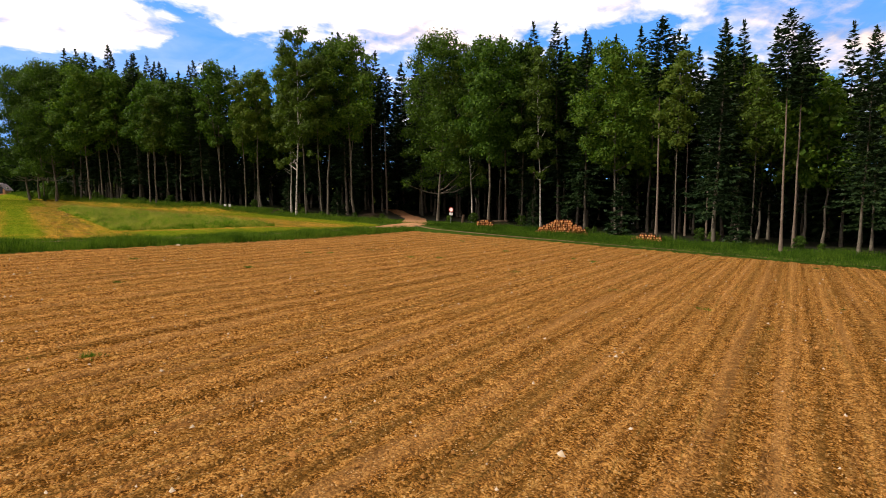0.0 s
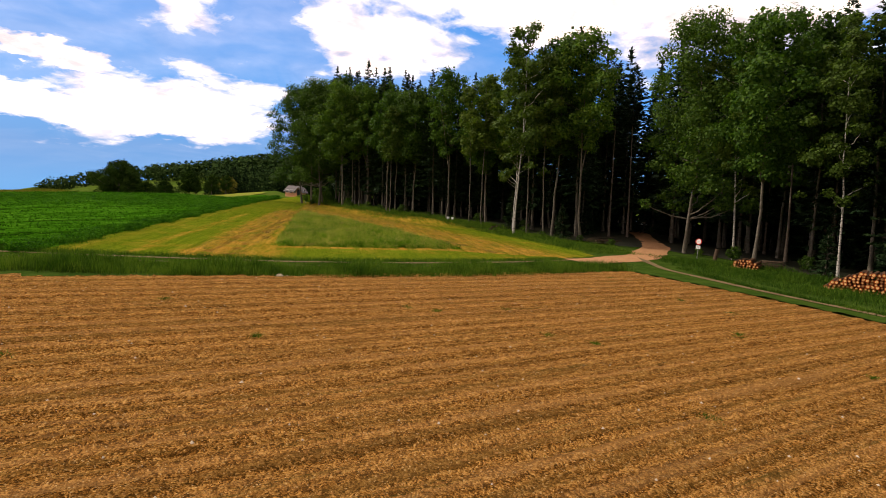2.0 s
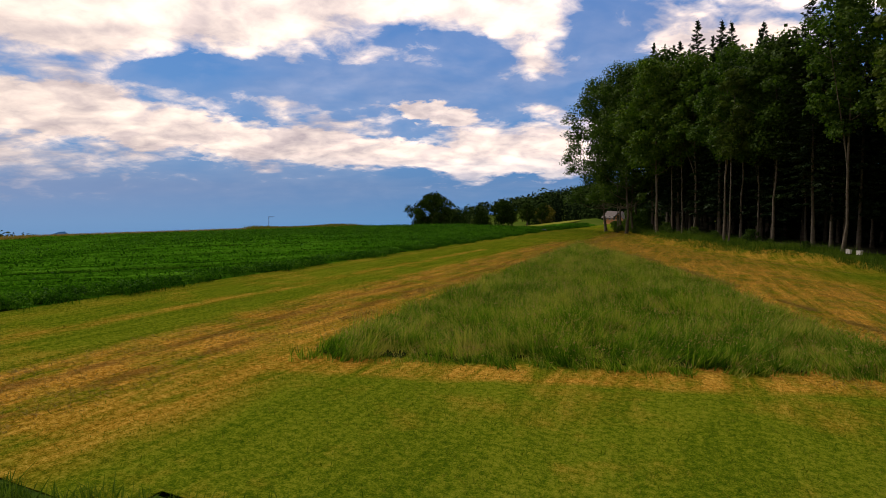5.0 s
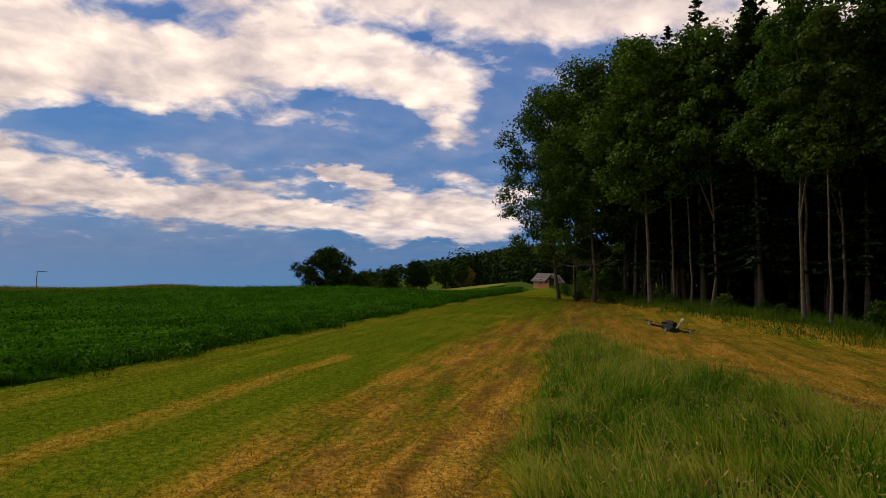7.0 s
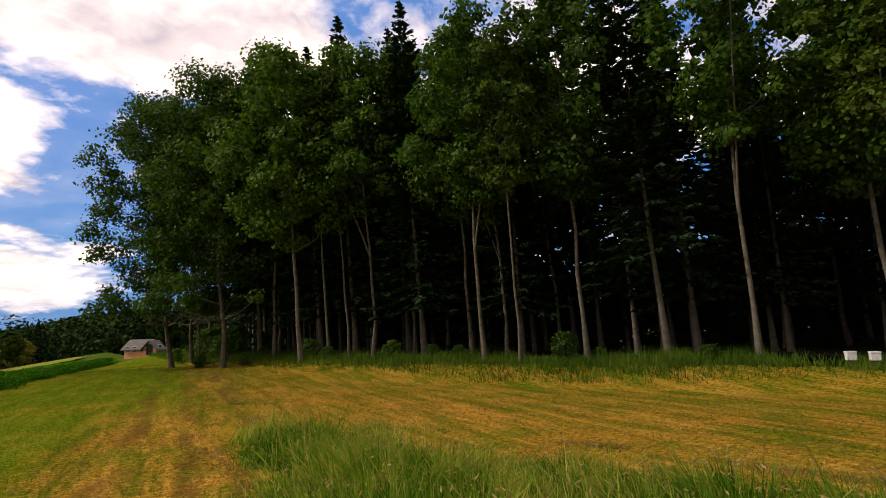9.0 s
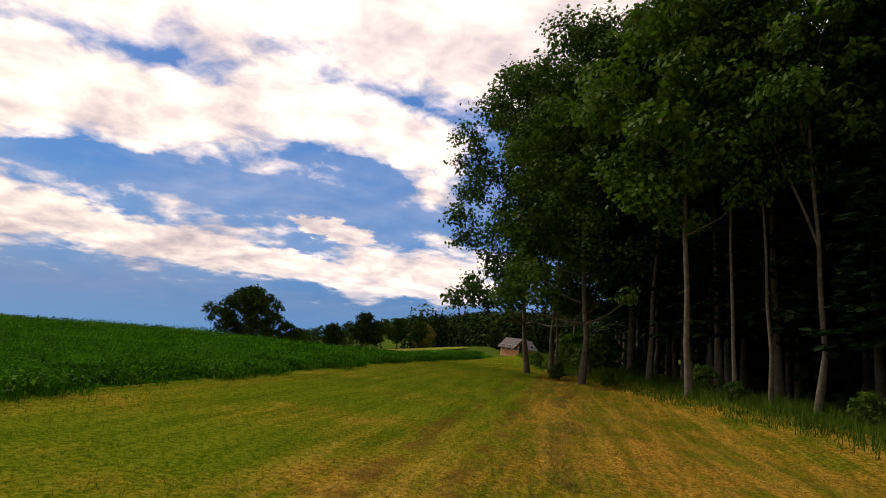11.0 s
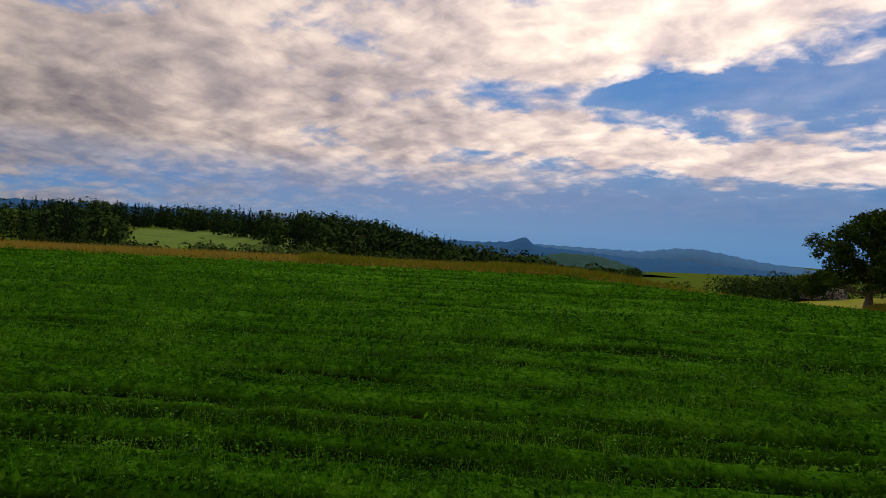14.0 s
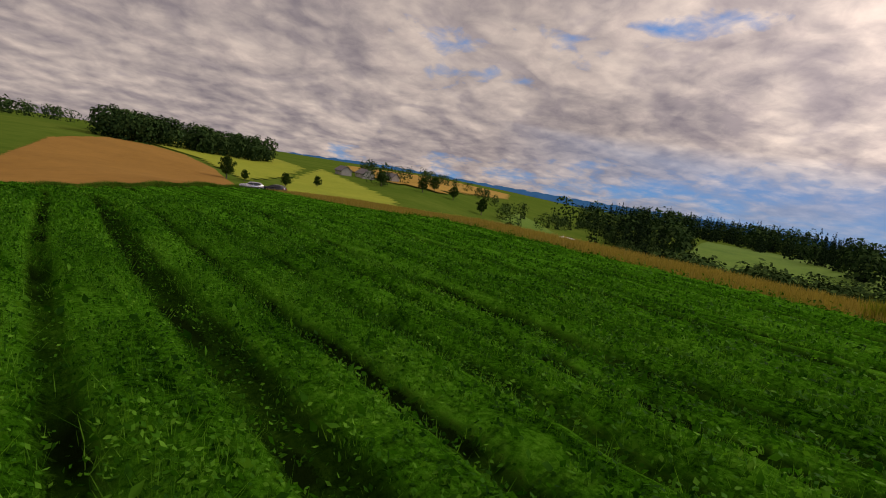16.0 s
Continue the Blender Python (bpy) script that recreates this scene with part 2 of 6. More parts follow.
ROWS = radians(21.5)  # the ploughed rows' direction, from +x
M = {}
M["grass_ground"] = simple("grass_ground", (0.045, 0.085, 0.010), (0.085, 0.120, 0.018), 0.02, 1.0, 0.0, 0.0)
# floor colour near black: the forest's shade is painted into it
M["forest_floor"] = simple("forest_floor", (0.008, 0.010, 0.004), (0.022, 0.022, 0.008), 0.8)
M["leaf_oak"] = leafy("leaf_oak", (0.024, 0.054, 0.009), (0.058, 0.115, 0.016), (0.125, 0.195, 0.026))
# darker copy of the oak leaves: backlit shade put into the colour
M["leaf_backlit"] = leafy("leaf_backlit", (0.013, 0.030, 0.006), (0.028, 0.056, 0.010), (0.056, 0.092, 0.016), 0.15, spec=0.0)
M["leaf_beech"] = leafy("leaf_beech", (0.030, 0.075, 0.010), (0.076, 0.148, 0.016), (0.160, 0.230, 0.028))
M["leaf_birch"] = leafy("leaf_birch", (0.042, 0.075, 0.012), (0.078, 0.128, 0.018), (0.125, 0.170, 0.026))
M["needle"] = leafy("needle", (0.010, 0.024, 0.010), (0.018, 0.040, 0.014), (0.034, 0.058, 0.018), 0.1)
M["leaf_autumn"] = leafy("leaf_autumn", (0.085, 0.085, 0.010), (0.15, 0.135, 0.016), (0.20, 0.17, 0.022))
M["far_leaf"] = leafy("far_leaf", (0.014, 0.032, 0.010), (0.028, 0.054, 0.015), (0.056, 0.090, 0.024), 0.0, 1.0, spec=0.0)
M["far_needle"] = leafy("far_needle", (0.006, 0.014, 0.006), (0.012, 0.024, 0.009), (0.022, 0.038, 0.013), 0.0, 1.0, spec=0.0)
M["bark"] = simple("bark", (0.062, 0.055, 0.042), (0.20, 0.175, 0.135), 2.5, 0.9, 0.1, 0.8, 0.03)
M["bark_pine"] = simple("bark_pine", (0.11, 0.084, 0.064), (0.24, 0.19, 0.15), 2.0, 0.9, 0.1, 0.8, 0.03)
M["tall_grass"] = leafy("tall_grass", (0.038, 0.105, 0.005), (0.130, 0.245, 0.015), (0.42, 0.40, 0.080), 0.4, 0.8, 1.8)
M["verge_grass"] = leafy("verge_grass", (0.020, 0.056, 0.006), (0.052, 0.110, 0.010), (0.120, 0.185, 0.022), 0.3, 0.7, 1.6, 0.03)
M["crop_leaf"] = leafy("crop_leaf", (0.009, 0.044, 0.002), (0.036, 0.130, 0.005), (0.130, 0.300, 0.024), 0.35, 0.7, 1.0, 0.03)
M["mown_blade"] = leafy("mown_blade", (0.055, 0.100, 0.007), (0.115, 0.155, 0.010), (0.240, 0.215, 0.032), 0.25, 0.8, 1.6)
M["verge"] = simple("verge", (0.020, 0.048, 0.006), (0.055, 0.090, 0.014), 0.6, 1.0, 0.0, 0.8, 0.08)
# near-black green: shade between the uncut stalks put into a colour
M["patch_shade"] = simple("patch_shade", (0.012, 0.022, 0.004), (0.040, 0.050, 0.012), 0.9, 1.0, 0.0, 0.8, 0.06)
M["dry"] = simple("dry", (0.25, 0.18, 0.038), (0.35, 0.26, 0.065), 0.5, 1.0, 0.0, 0.5, 0.05)
M["dry_grass"] = leafy("dry_grass", (0.21, 0.155, 0.034), (0.32, 0.23, 0.056), (0.42, 0.31, 0.10), 0.3, 0.8)
M["bank_grass"] = leafy("bank_grass", (0.075, 0.095, 0.010), (0.15, 0.155, 0.016), (0.24, 0.21, 0.030), 0.3, 0.8)
M["seed"] = leafy("seed", (0.18, 0.13, 0.035), (0.28, 0.205, 0.065), (0.40, 0.30, 0.11), 0.3, 0.8)
M["tan_grass"] = leafy("tan_grass", (0.13, 0.10, 0.022), (0.22, 0.15, 0.036), (0.34, 0.235, 0.075), 0.3, 0.8)


def birch_bark():
    m, add, link, bs, _ = material("bark_birch", 0.7, 0.2)
    v = coords(add, link, (1, 1, 5))
    n = noise_node(add, link, v, 1.6, 5, 0.7)
    link(ramp_node(add, link, n, [(0.40, (0.03, 0.027, 0.024)), (0.47, (0.46, 0.43, 0.38))]), bs.inputs["Base Color"])
    bump(add, link, bs, n, 0.4, 0.02)
    return m


M["bark_birch"] = birch_bark()


def cells_node(add, link, vec, scale):
    n = add("ShaderNodeTexVoronoi", Scale=scale)
    link(vec, n.inputs["Vector"])
    return n.outputs["Distance"], n.outputs["Color"]


def soil():
    m, add, link, bs, _ = material("soil", 1.0, 0.0)
    v = coords(add, link)
    warp = add("ShaderNodeTexNoise", Scale=5.0, Detail=4.0)
    link(v, warp.inputs["Vector"])
    wv = add("ShaderNodeVectorMath")
    wv.operation = "MULTIPLY_ADD"
    link(warp.outputs[1], wv.inputs[0])
    wv.inputs[1].default_value = (0.12, 0.12, 0.12)
    link(v, wv.inputs[2])
    clod, tone = cells_node(add, link, wv.outputs[0], 11.0)
    crumb, tone2 = cells_node(add, link, wv.outputs[0], 30.0)
    bit, pick = cells_node(add, link, wv.outputs[0], 17.0)
    coarse, fine, grit = noise_node(add, link, v, 0.16, 4), noise_node(add, link, v, 3.0, 8, 0.8), noise_node(add, link, v, 22.0, 6, 0.8)
    rows = coords(add, link, (1, 1, 1), -ROWS)
    sep = add("ShaderNodeSeparateXYZ")
    link(rows, sep.inputs[0])
    st = add("ShaderNodeCombineXYZ")
    link(math_node(add, link, "MULTIPLY", sep.outputs[0], 0.05), st.inputs[0])
    link(sep.outputs[1], st.inputs[1])
    streak = noise_node(add, link, st.outputs[0], 1.5, 6, 0.75)
    bentrow = math_node(add, link, "ADD", sep.outputs[1], math_node(add, link, "MULTIPLY", noise_node(add, link, v, 0.7, 3), 0.30))
    furrow = math_node(add, link, "SINE", math_node(add, link, "MULTIPLY", bentrow, 2 * math.pi / 0.43))
    # tone by clod and crumb, crevice and furrow shade painted in, damp and dry stripes
    f = math_node(add, link, "ADD", math_node(add, link, "MULTIPLY", fine, 0.24), math_node(add, link, "MULTIPLY", grit, 0.50))
    f = math_node(add, link, "ADD", f, math_node(add, link, "MULTIPLY", tone, 0.10))
    f = math_node(add, link, "ADD", f, math_node(add, link, "MULTIPLY", tone2, 0.20))
    wide_row = math_node(add, link, "SINE", math_node(add, link, "MULTIPLY", bentrow, 2 * math.pi / 1.3))
    f = math_node(add, link, "ADD", f, math_node(add, link, "MULTIPLY", furrow, 0.020))
    f = math_node(add, link, "ADD", f, math_node(add, link, "MULTIPLY", math_node(add, link, "MULTIPLY", wide_row, streak), -0.012))
    c1 = ramp_node(add, link, f, [(0.45, (0.050, 0.021, 0.004)), (0.495, (0.250, 0.104, 0.017)), (0.545, (0.53, 0.232, 0.045)), (0.60, (0.84, 0.47, 0.135))])
    c2 = mix_node(add, link, math_node(add, link, "MULTIPLY", coarse, 0.25), c1, (0.34, 0.155, 0.042))
    c3 = mix_node(add, link, ramp_node(add, link, streak, [(0.50, (0, 0, 0)), (0.60, (0.3,) * 3)]), c2, (0.48, 0.25, 0.075))
    c3 = mix_node(add, link, ramp_node(add, link, streak, [(0.38, (0.5,) * 3), (0.46, (0, 0, 0))]), c3, (0.085, 0.042, 0.008))
    # darker weedy bands between the paler drilled ones
    band = math_node(add, link, "ADD", math_node(add, link, "MULTIPLY", wide_row, 0.5), math_node(add, link, "MULTIPLY", math_node(add, link, "SUBTRACT", streak, 0.5), 5.5))
    c3 = mix_node(add, link, ramp_node(add, link, band, [(0.15, (0.0,) * 3), (0.75, (0.42,) * 3)]), c3, (0.150, 0.084, 0.016))
    c3 = mix_node(add, link, ramp_node(add, link, math_node(add, link, "MULTIPLY", band, -1.0), [(0.2, (0.0,) * 3), (0.8, (0.36,) * 3)]), c3, (0.66, 0.34, 0.115))
    weeds = noise_node(add, link, st.outputs[0], 3.0, 6, 0.8)
    weeds = math_node(add, link, "SUBTRACT", weeds, math_node(add, link, "MULTIPLY", wide_row, 0.05))
    c4 = mix_node(add, link, ramp_node(add, link, weeds, [(0.58, (0, 0, 0)), (0.68, (0.5,) * 3)]), c3, (0.060, 0.062, 0.010))
    # pale crumbs, straw and grit
    pale = math_node(add, link, "MULTIPLY", math_node(add, link, "GREATER_THAN", pick, 0.72), math_node(add, link, "LESS_THAN", bit, 0.30))
    c4 = mix_node(add, link, math_node(add, link, "MULTIPLY", pale, 0.75), c4, (0.82, 0.56, 0.25))
    # tyre tracks: pairs of ruts with a slanting tread, darker where the tread is low
    w = math_node(add, link, "PINGPONG", math_node(add, link, "ADD", sep.outputs[1], 40.0), 7.0)
    rut = math_node(add, link, "LESS_THAN", math_node(add, link, "ABSOLUTE", math_node(add, link, "SUBTRACT", w, 5.3)), 0.26)
    tread = math_node(add, link, "SINE", math_node(add, link, "ADD", math_node(add, link, "MULTIPLY", sep.outputs[0], 17.0), math_node(add, link, "MULTIPLY", sep.outputs[1], 11.0)))
    tread_dark = math_node(add, link, "MULTIPLY", rut, math_node(add, link, "MULTIPLY", math_node(add, link, "LESS_THAN", tread, 0.0), 0.15))
    link(mix_node(add, link, tread_dark, c4, (0.075, 0.038, 0.010)), bs.inputs["Base Color"])
    h = math_node(add, link, "MULTIPLY", clod, -0.85)
    h = math_node(add, link, "ADD", h, math_node(add, link, "MULTIPLY", crumb, -0.35))
    h = math_node(add, link, "ADD", h, math_node(add, link, "MULTIPLY", furrow, 0.2))
    h = math_node(add, link, "ADD", h, math_node(add, link, "MULTIPLY", grit, 0.5))
    h = math_node(add, link, "ADD", h, math_node(add, link, "MULTIPLY", math_node(add, link, "MULTIPLY", rut, tread), 0.8))
    bump(add, link, bs, h, 1.0, 0.26)
    return m


M["soil"] = soil()
M["clod"] = simple("clod", (0.17, 0.076, 0.017), (0.46, 0.225, 0.060), 5.0, 0.95, 0.1, 0.6, 0.02)
M["stone"] = simple("stone", (0.42, 0.32, 0.20), (0.62, 0.52, 0.38), 6.0, 0.8, 0.2, 0.4, 0.01)
M["rut"] = simple("rut", (0.10, 0.070, 0.028), (0.22, 0.155, 0.075), 0.8, 0.95, 0.1, 0.6, 0.03)
M["gravel"] = simple("gravel", (0.32, 0.155, 0.070), (0.50, 0.27, 0.125), 1.2, 0.9, 0.15, 0.6, 0.03)

# the uncut patch: corners of a long triangle on the meadow
PATCH = [(18.9, 58.6), (36.0, 65.2), (30.5, 84.0), (26.5, 95.0), (22.3, 103.0), (17.4, 112.3)]


def patch_distance(x, y):
    """Metres outside the uncut patch (below 0: inside)."""
    d = -1e9
    for k in range(len(PATCH)):
        (ax, ay), (bx, by) = PATCH[k], PATCH[(k + 1) % len(PATCH)]
        n = math.hypot(bx - ax, by - ay)
        d = np.maximum(d, ((np.asarray(x) - ax) * (by - ay) - (np.asarray(y) - ay) * (bx - ax)) / n)
    return d


def meadow():
    m, add, link, bs, _ = material("meadow", 1.0, 0.0)
    v = coords(add, link)
    sep = add("ShaderNodeSeparateXYZ")
    link(v, sep.inputs[0])
    X, Y = sep.outputs[0], sep.outputs[1]
    wob = math_node(add, link, "MULTIPLY", math_node(add, link, "SUBTRACT", noise_node(add, link, v, 0.25, 5), 0.5), 4.0)
    d = None
    for k in range(len(PATCH)):
        (ax, ay), (bx, by) = PATCH[k], PATCH[(k + 1) % len(PATCH)]
        n = math.hypot(bx - ax, by - ay)
        s = math_node(add, link, "ADD", math_node(add, link, "MULTIPLY", X, (by - ay) / n), math_node(add, link, "MULTIPLY", Y, -(bx - ax) / n))
        s = math_node(add, link, "ADD", s, (-ax * (by - ay) + ay * (bx - ax)) / n)
        d = s if d is None else math_node(add, link, "MAXIMUM", d, s)
    d = math_node(add, link, "ADD", d, math_node(add, link, "MULTIPLY", wob, 0.45))
    fine, mid, tiny = noise_node(add, link, v, 7.0, 6, 0.7), noise_node(add, link, v, 0.5, 6, 0.65), noise_node(add, link, v, 26.0, 4, 0.7)
    Xw = math_node(add, link, "ADD", X, math_node(add, link, "MULTIPLY", wob, 0.5))

    def band(value, mid_at, half, soft):
        away = math_node(add, link, "ABSOLUTE", math_node(add, link, "SUBTRACT", value, mid_at))
        return math_node(add, link, "DIVIDE", math_node(add, link, "SUBTRACT", half + soft, away), soft, clamp=True)
    # cut hay: round the patch, a broad strip along it and on towards the house, and thin lines
    right = math_node(add, link, "MULTIPLY", band(d, 4.0, 5.0, 4.5), math_node(add, link, "MULTIPLY", math_node(add, link, "GREATER_THAN", Y, 63.0), math_node(add, link, "SUBTRACT", X, 18.5, clamp=True)))
    early = math_node(add, link, "LESS_THAN", Y, 100.0)
    on = math_node(add, link, "DIVIDE", math_node(add, link, "SUBTRACT", 126.0, Y), 14.0, clamp=True)
    strip = math_node(add, link, "MAXIMUM", math_node(add, link, "MULTIPLY", band(Xw, 15.4, 1.6, 1.2), on), math_node(add, link, "MULTIPLY", band(Xw, 18.0, 0.9, 1.6), 0.75))
    gold_at = math_node(add, link, "MAXIMUM", right, strip)
    # spread hay between the strip and the forest
    spread = math_node(add, link, "MULTIPLY", math_node(add, link, "MULTIPLY", math_node(add, link, "SUBTRACT", Xw, 18.0), 0.4, clamp=True), math_node(add, link, "MULTIPLY", math_node(add, link, "SUBTRACT", Y, 97.0), 0.12, clamp=True))
    gold_at = math_node(add, link, "MAXIMUM", gold_at, math_node(add, link, "MULTIPLY", spread, 0.72))
    gold_at = math_node(add, link, "MAXIMUM", gold_at, math_node(add, link, "MULTIPLY", band(d, 0.7, 0.6, 0.5), 0.9))
    gold_at = math_node(add, link, "MAXIMUM", gold_at, math_node(add, link, "MULTIPLY", band(Xw, 10.4, 0.2, 0.4), math_node(add, link, "MULTIPLY", early, 0.6)))
    gold_at = math_node(add, link, "MAXIMUM", gold_at, math_node(add, link, "MULTIPLY", band(Xw, 7.0, 0.3, 0.6), 0.2))
    # thin scattered hay between the strips
    loose = ramp_node(add, link, noise_node(add, link, v, 0.16, 6, 0.7), [(0.50, (0.0,) * 3), (0.64, (0.5,) * 3)])
    gold_at = math_node(add, link, "MAXIMUM", gold_at, loose)
    # swaths: long thin streaks along the strip
    st = add("ShaderNodeCombineXYZ")
    link(X, st.inputs[0])
    link(math_node(add, link, "MULTIPLY", Y, 0.10), st.inputs[1])
    streak = noise_node(add, link, st.outputs[0], 1.4, 7, 0.72, 0.5)
    mixed = math_node(add, link, "ADD", math_node(add, link, "MULTIPLY", fine, 0.42), math_node(add, link, "MULTIPLY", tiny, 0.38))
    mixed = math_node(add, link, "ADD", mixed, math_node(add, link, "MULTIPLY", streak, 0.20))
    green = ramp_node(add, link, mixed, [(0.43, (0.034, 0.070, 0.003)), (0.5, (0.092, 0.130, 0.006)), (0.57, (0.175, 0.195, 0.015))])
    gold = ramp_node(add, link, mixed, [(0.41, (0.075, 0.038, 0.004)), (0.5, (0.31, 0.160, 0.017)), (0.59, (0.60, 0.36, 0.070))])
    f = math_node(add, link, "MULTIPLY", gold_at, ramp_node(add, link, math_node(add, link, "ADD", math_node(add, link, "MULTIPLY", mid, 0.5), math_node(add, link, "MULTIPLY", streak, 0.5)), [(0.41, (0.12,) * 3), (0.55, (1,) * 3)]))
    col = mix_node(add, link, f, green, gold)
    # wheel marks in the hay strip
    wheel = math_node(add, link, "MAXIMUM", band(Xw, 14.9, 0.15, 0.25), band(Xw, 16.4, 0.12, 0.25))
    wheel = math_node(add, link, "MULTIPLY", wheel, ramp_node(add, link, mid, [(0.42, (0.0,) * 3), (0.55, (0.6,) * 3)]))
    link(mix_node(add, link, wheel, col, (0.085, 0.045, 0.012)), bs.inputs["Base Color"])
    bump(add, link, bs, mixed, 0.8, 0.045)
    return m


def hay_here(x, y):
    """Whether cut hay lies at a place of the meadow."""
    d = patch_distance(x, y)
    return (((np.abs(x - 15.4) < 2.0) & (y < 118)) | ((np.abs(x - 18.0) < 1.5) & (y > 110)) | ((d > 0) & (d < 9.0) & (y > 63) & (x > 19)) | ((x > 19) & (y > 99) & (np.sin(x * 3.1 + y * 1.7) > -0.35))) & (d > 0)


M["meadow"] = meadow()


CROP_DIR = (0.43, 0.90)  # the drilled rows' direction


def crop_soil():
    m, add, link, bs, _ = material("crop", 1.0, 0.0)
    v = coords(add, link)
    sep = add("ShaderNodeSeparateXYZ")
    link(v, sep.inputs[0])
    line = math_node(add, link, "ADD", math_node(add, link, "MULTIPLY", sep.outputs[0], CROP_DIR[1]), math_node(add, link, "MULTIPLY", sep.outputs[1], -CROP_DIR[0]))
    st = add("ShaderNodeCombineXYZ")
    link(line, st.inputs[0])
    run = math_node(add, link, "ADD", math_node(add, link, "MULTIPLY", sep.outputs[0], CROP_DIR[0]), math_node(add, link, "MULTIPLY", sep.outputs[1], CROP_DIR[1]))
    link(math_node(add, link, "MULTIPLY", run, 0.06), st.inputs[1])
    streak = noise_node(add, link, st.outputs[0], 1.0, 7, 0.75, 0.3)
    fine, mid = noise_node(add, link, v, 7.0, 8, 0.78), noise_node(add, link, v, 0.35, 6, 0.65)
    f = math_node(add, link, "ADD", math_node(add, link, "MULTIPLY", fine, 0.45), math_node(add, link, "MULTIPLY", streak, 0.4))
    f = math_node(add, link, "ADD", f, math_node(add, link, "MULTIPLY", mid, 0.15))
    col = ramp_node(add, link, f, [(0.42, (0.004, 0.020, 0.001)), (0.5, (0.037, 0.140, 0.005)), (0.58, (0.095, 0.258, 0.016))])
    # bare soil in the wheel lines, near black: the troughs' shade is painted in
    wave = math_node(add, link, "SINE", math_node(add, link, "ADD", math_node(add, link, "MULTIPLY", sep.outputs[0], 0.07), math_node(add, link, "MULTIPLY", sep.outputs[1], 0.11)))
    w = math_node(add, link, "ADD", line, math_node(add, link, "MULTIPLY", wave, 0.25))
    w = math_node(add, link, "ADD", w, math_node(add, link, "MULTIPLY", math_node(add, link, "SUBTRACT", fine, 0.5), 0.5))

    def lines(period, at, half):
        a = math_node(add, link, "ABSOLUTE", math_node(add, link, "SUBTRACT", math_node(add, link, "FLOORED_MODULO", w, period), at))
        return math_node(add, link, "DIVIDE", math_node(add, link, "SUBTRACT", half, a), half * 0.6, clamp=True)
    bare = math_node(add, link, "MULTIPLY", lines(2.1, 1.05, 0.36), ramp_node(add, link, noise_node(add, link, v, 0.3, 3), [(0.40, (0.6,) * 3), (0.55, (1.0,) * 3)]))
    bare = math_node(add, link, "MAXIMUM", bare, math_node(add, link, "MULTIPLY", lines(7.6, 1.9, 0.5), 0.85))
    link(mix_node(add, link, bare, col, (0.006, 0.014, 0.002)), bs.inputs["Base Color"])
    bump(add, link, bs, f, 1.0, 0.4)
    return m


M["crop"] = crop_soil()
for key, a, b in (("field_green", (0.060, 0.115, 0.012), (0.095, 0.160, 0.018)), ("field_lime", (0.155, 0.195, 0.016), (0.225, 0.245, 0.026)), ("field_ochre", (0.23, 0.145, 0.026), (0.32, 0.205, 0.040)),
                  ("field_yellow", (0.135, 0.160, 0.010), (0.205, 0.205, 0.016)), ("field_brown", (0.185, 0.098, 0.021), (0.245, 0.132, 0.031))):
    M[key] = simple(key, a, b, 0.05, 0.95, 0.05, 0.0)


# ---- building helpers ----
def mesh_of(name, verts, faces, mat=None, smooth=False):
    """A mesh from an array of points and an array of faces that all have the same number of corners."""
    verts, faces = np.asarray(verts, np.float32), np.asarray(faces, np.int32)
    me = bpy.data.meshes.new(name)
    n, k = faces.shape
    me.vertices.add(len(verts))
    me.vertices.foreach_set("co", verts.ravel())
    me.loops.add(n * k)
    me.loops.foreach_set("vertex_index", faces.ravel())
    me.polygons.add(n)
    me.polygons.foreach_set("loop_start", np.arange(n, dtype=np.int32) * k)
    if smooth:
        me.polygons.foreach_set("use_smooth", np.ones(n, bool))
    me.update(calc_edges=True)
    if mat:
        me.materials.append(mat)
    return me


def child(name, me, parent, label="", m=None):
    ob = new(name, me)
    ob.parent = parent
    if m is not None:
        ob.matrix_local = m
    return tagged(ob, label)


def part(name, bm, mat, parent, label="", smooth=False):
    me = bpy.data.meshes.new(name)
    bm.to_mesh(me)
    bm.free()
    me.materials.append(mat)
    if smooth:
        for p in me.polygons:
            p.use_smooth = True
    return child(name, me, parent, label)


def box(bm, x, y, z, sx, sy, sz, turn=0.0, bevel=0.0):
    """A box with its bottom's middle at x, y, z."""
    m = Matrix.Translation((x, y, z + sz / 2)) @ Matrix.Rotation(turn, 4, "Z") @ Matrix.Diagonal((sx, sy, sz, 1))
    made = bmesh.ops.create_cube(bm, size=1, matrix=m)["verts"]
    if bevel:
        edges = list({e for v in made for e in v.link_edges})
        bmesh.ops.bevel(bm, geom=edges, offset=bevel, segments=2, affect="EDGES")


def rod(bm, a, b, r1, r2=None, sides=10):
    a, b = Vector(a), Vector(b)
    m = Matrix.Translation((a + b) / 2) @ (b - a).to_track_quat("Z", "Y").to_matrix().to_4x4()
    bmesh.ops.create_cone(bm, cap_ends=True, segments=sides, radius1=r1, radius2=r1 if r2 is None else r2, depth=(b - a).length, matrix=m)


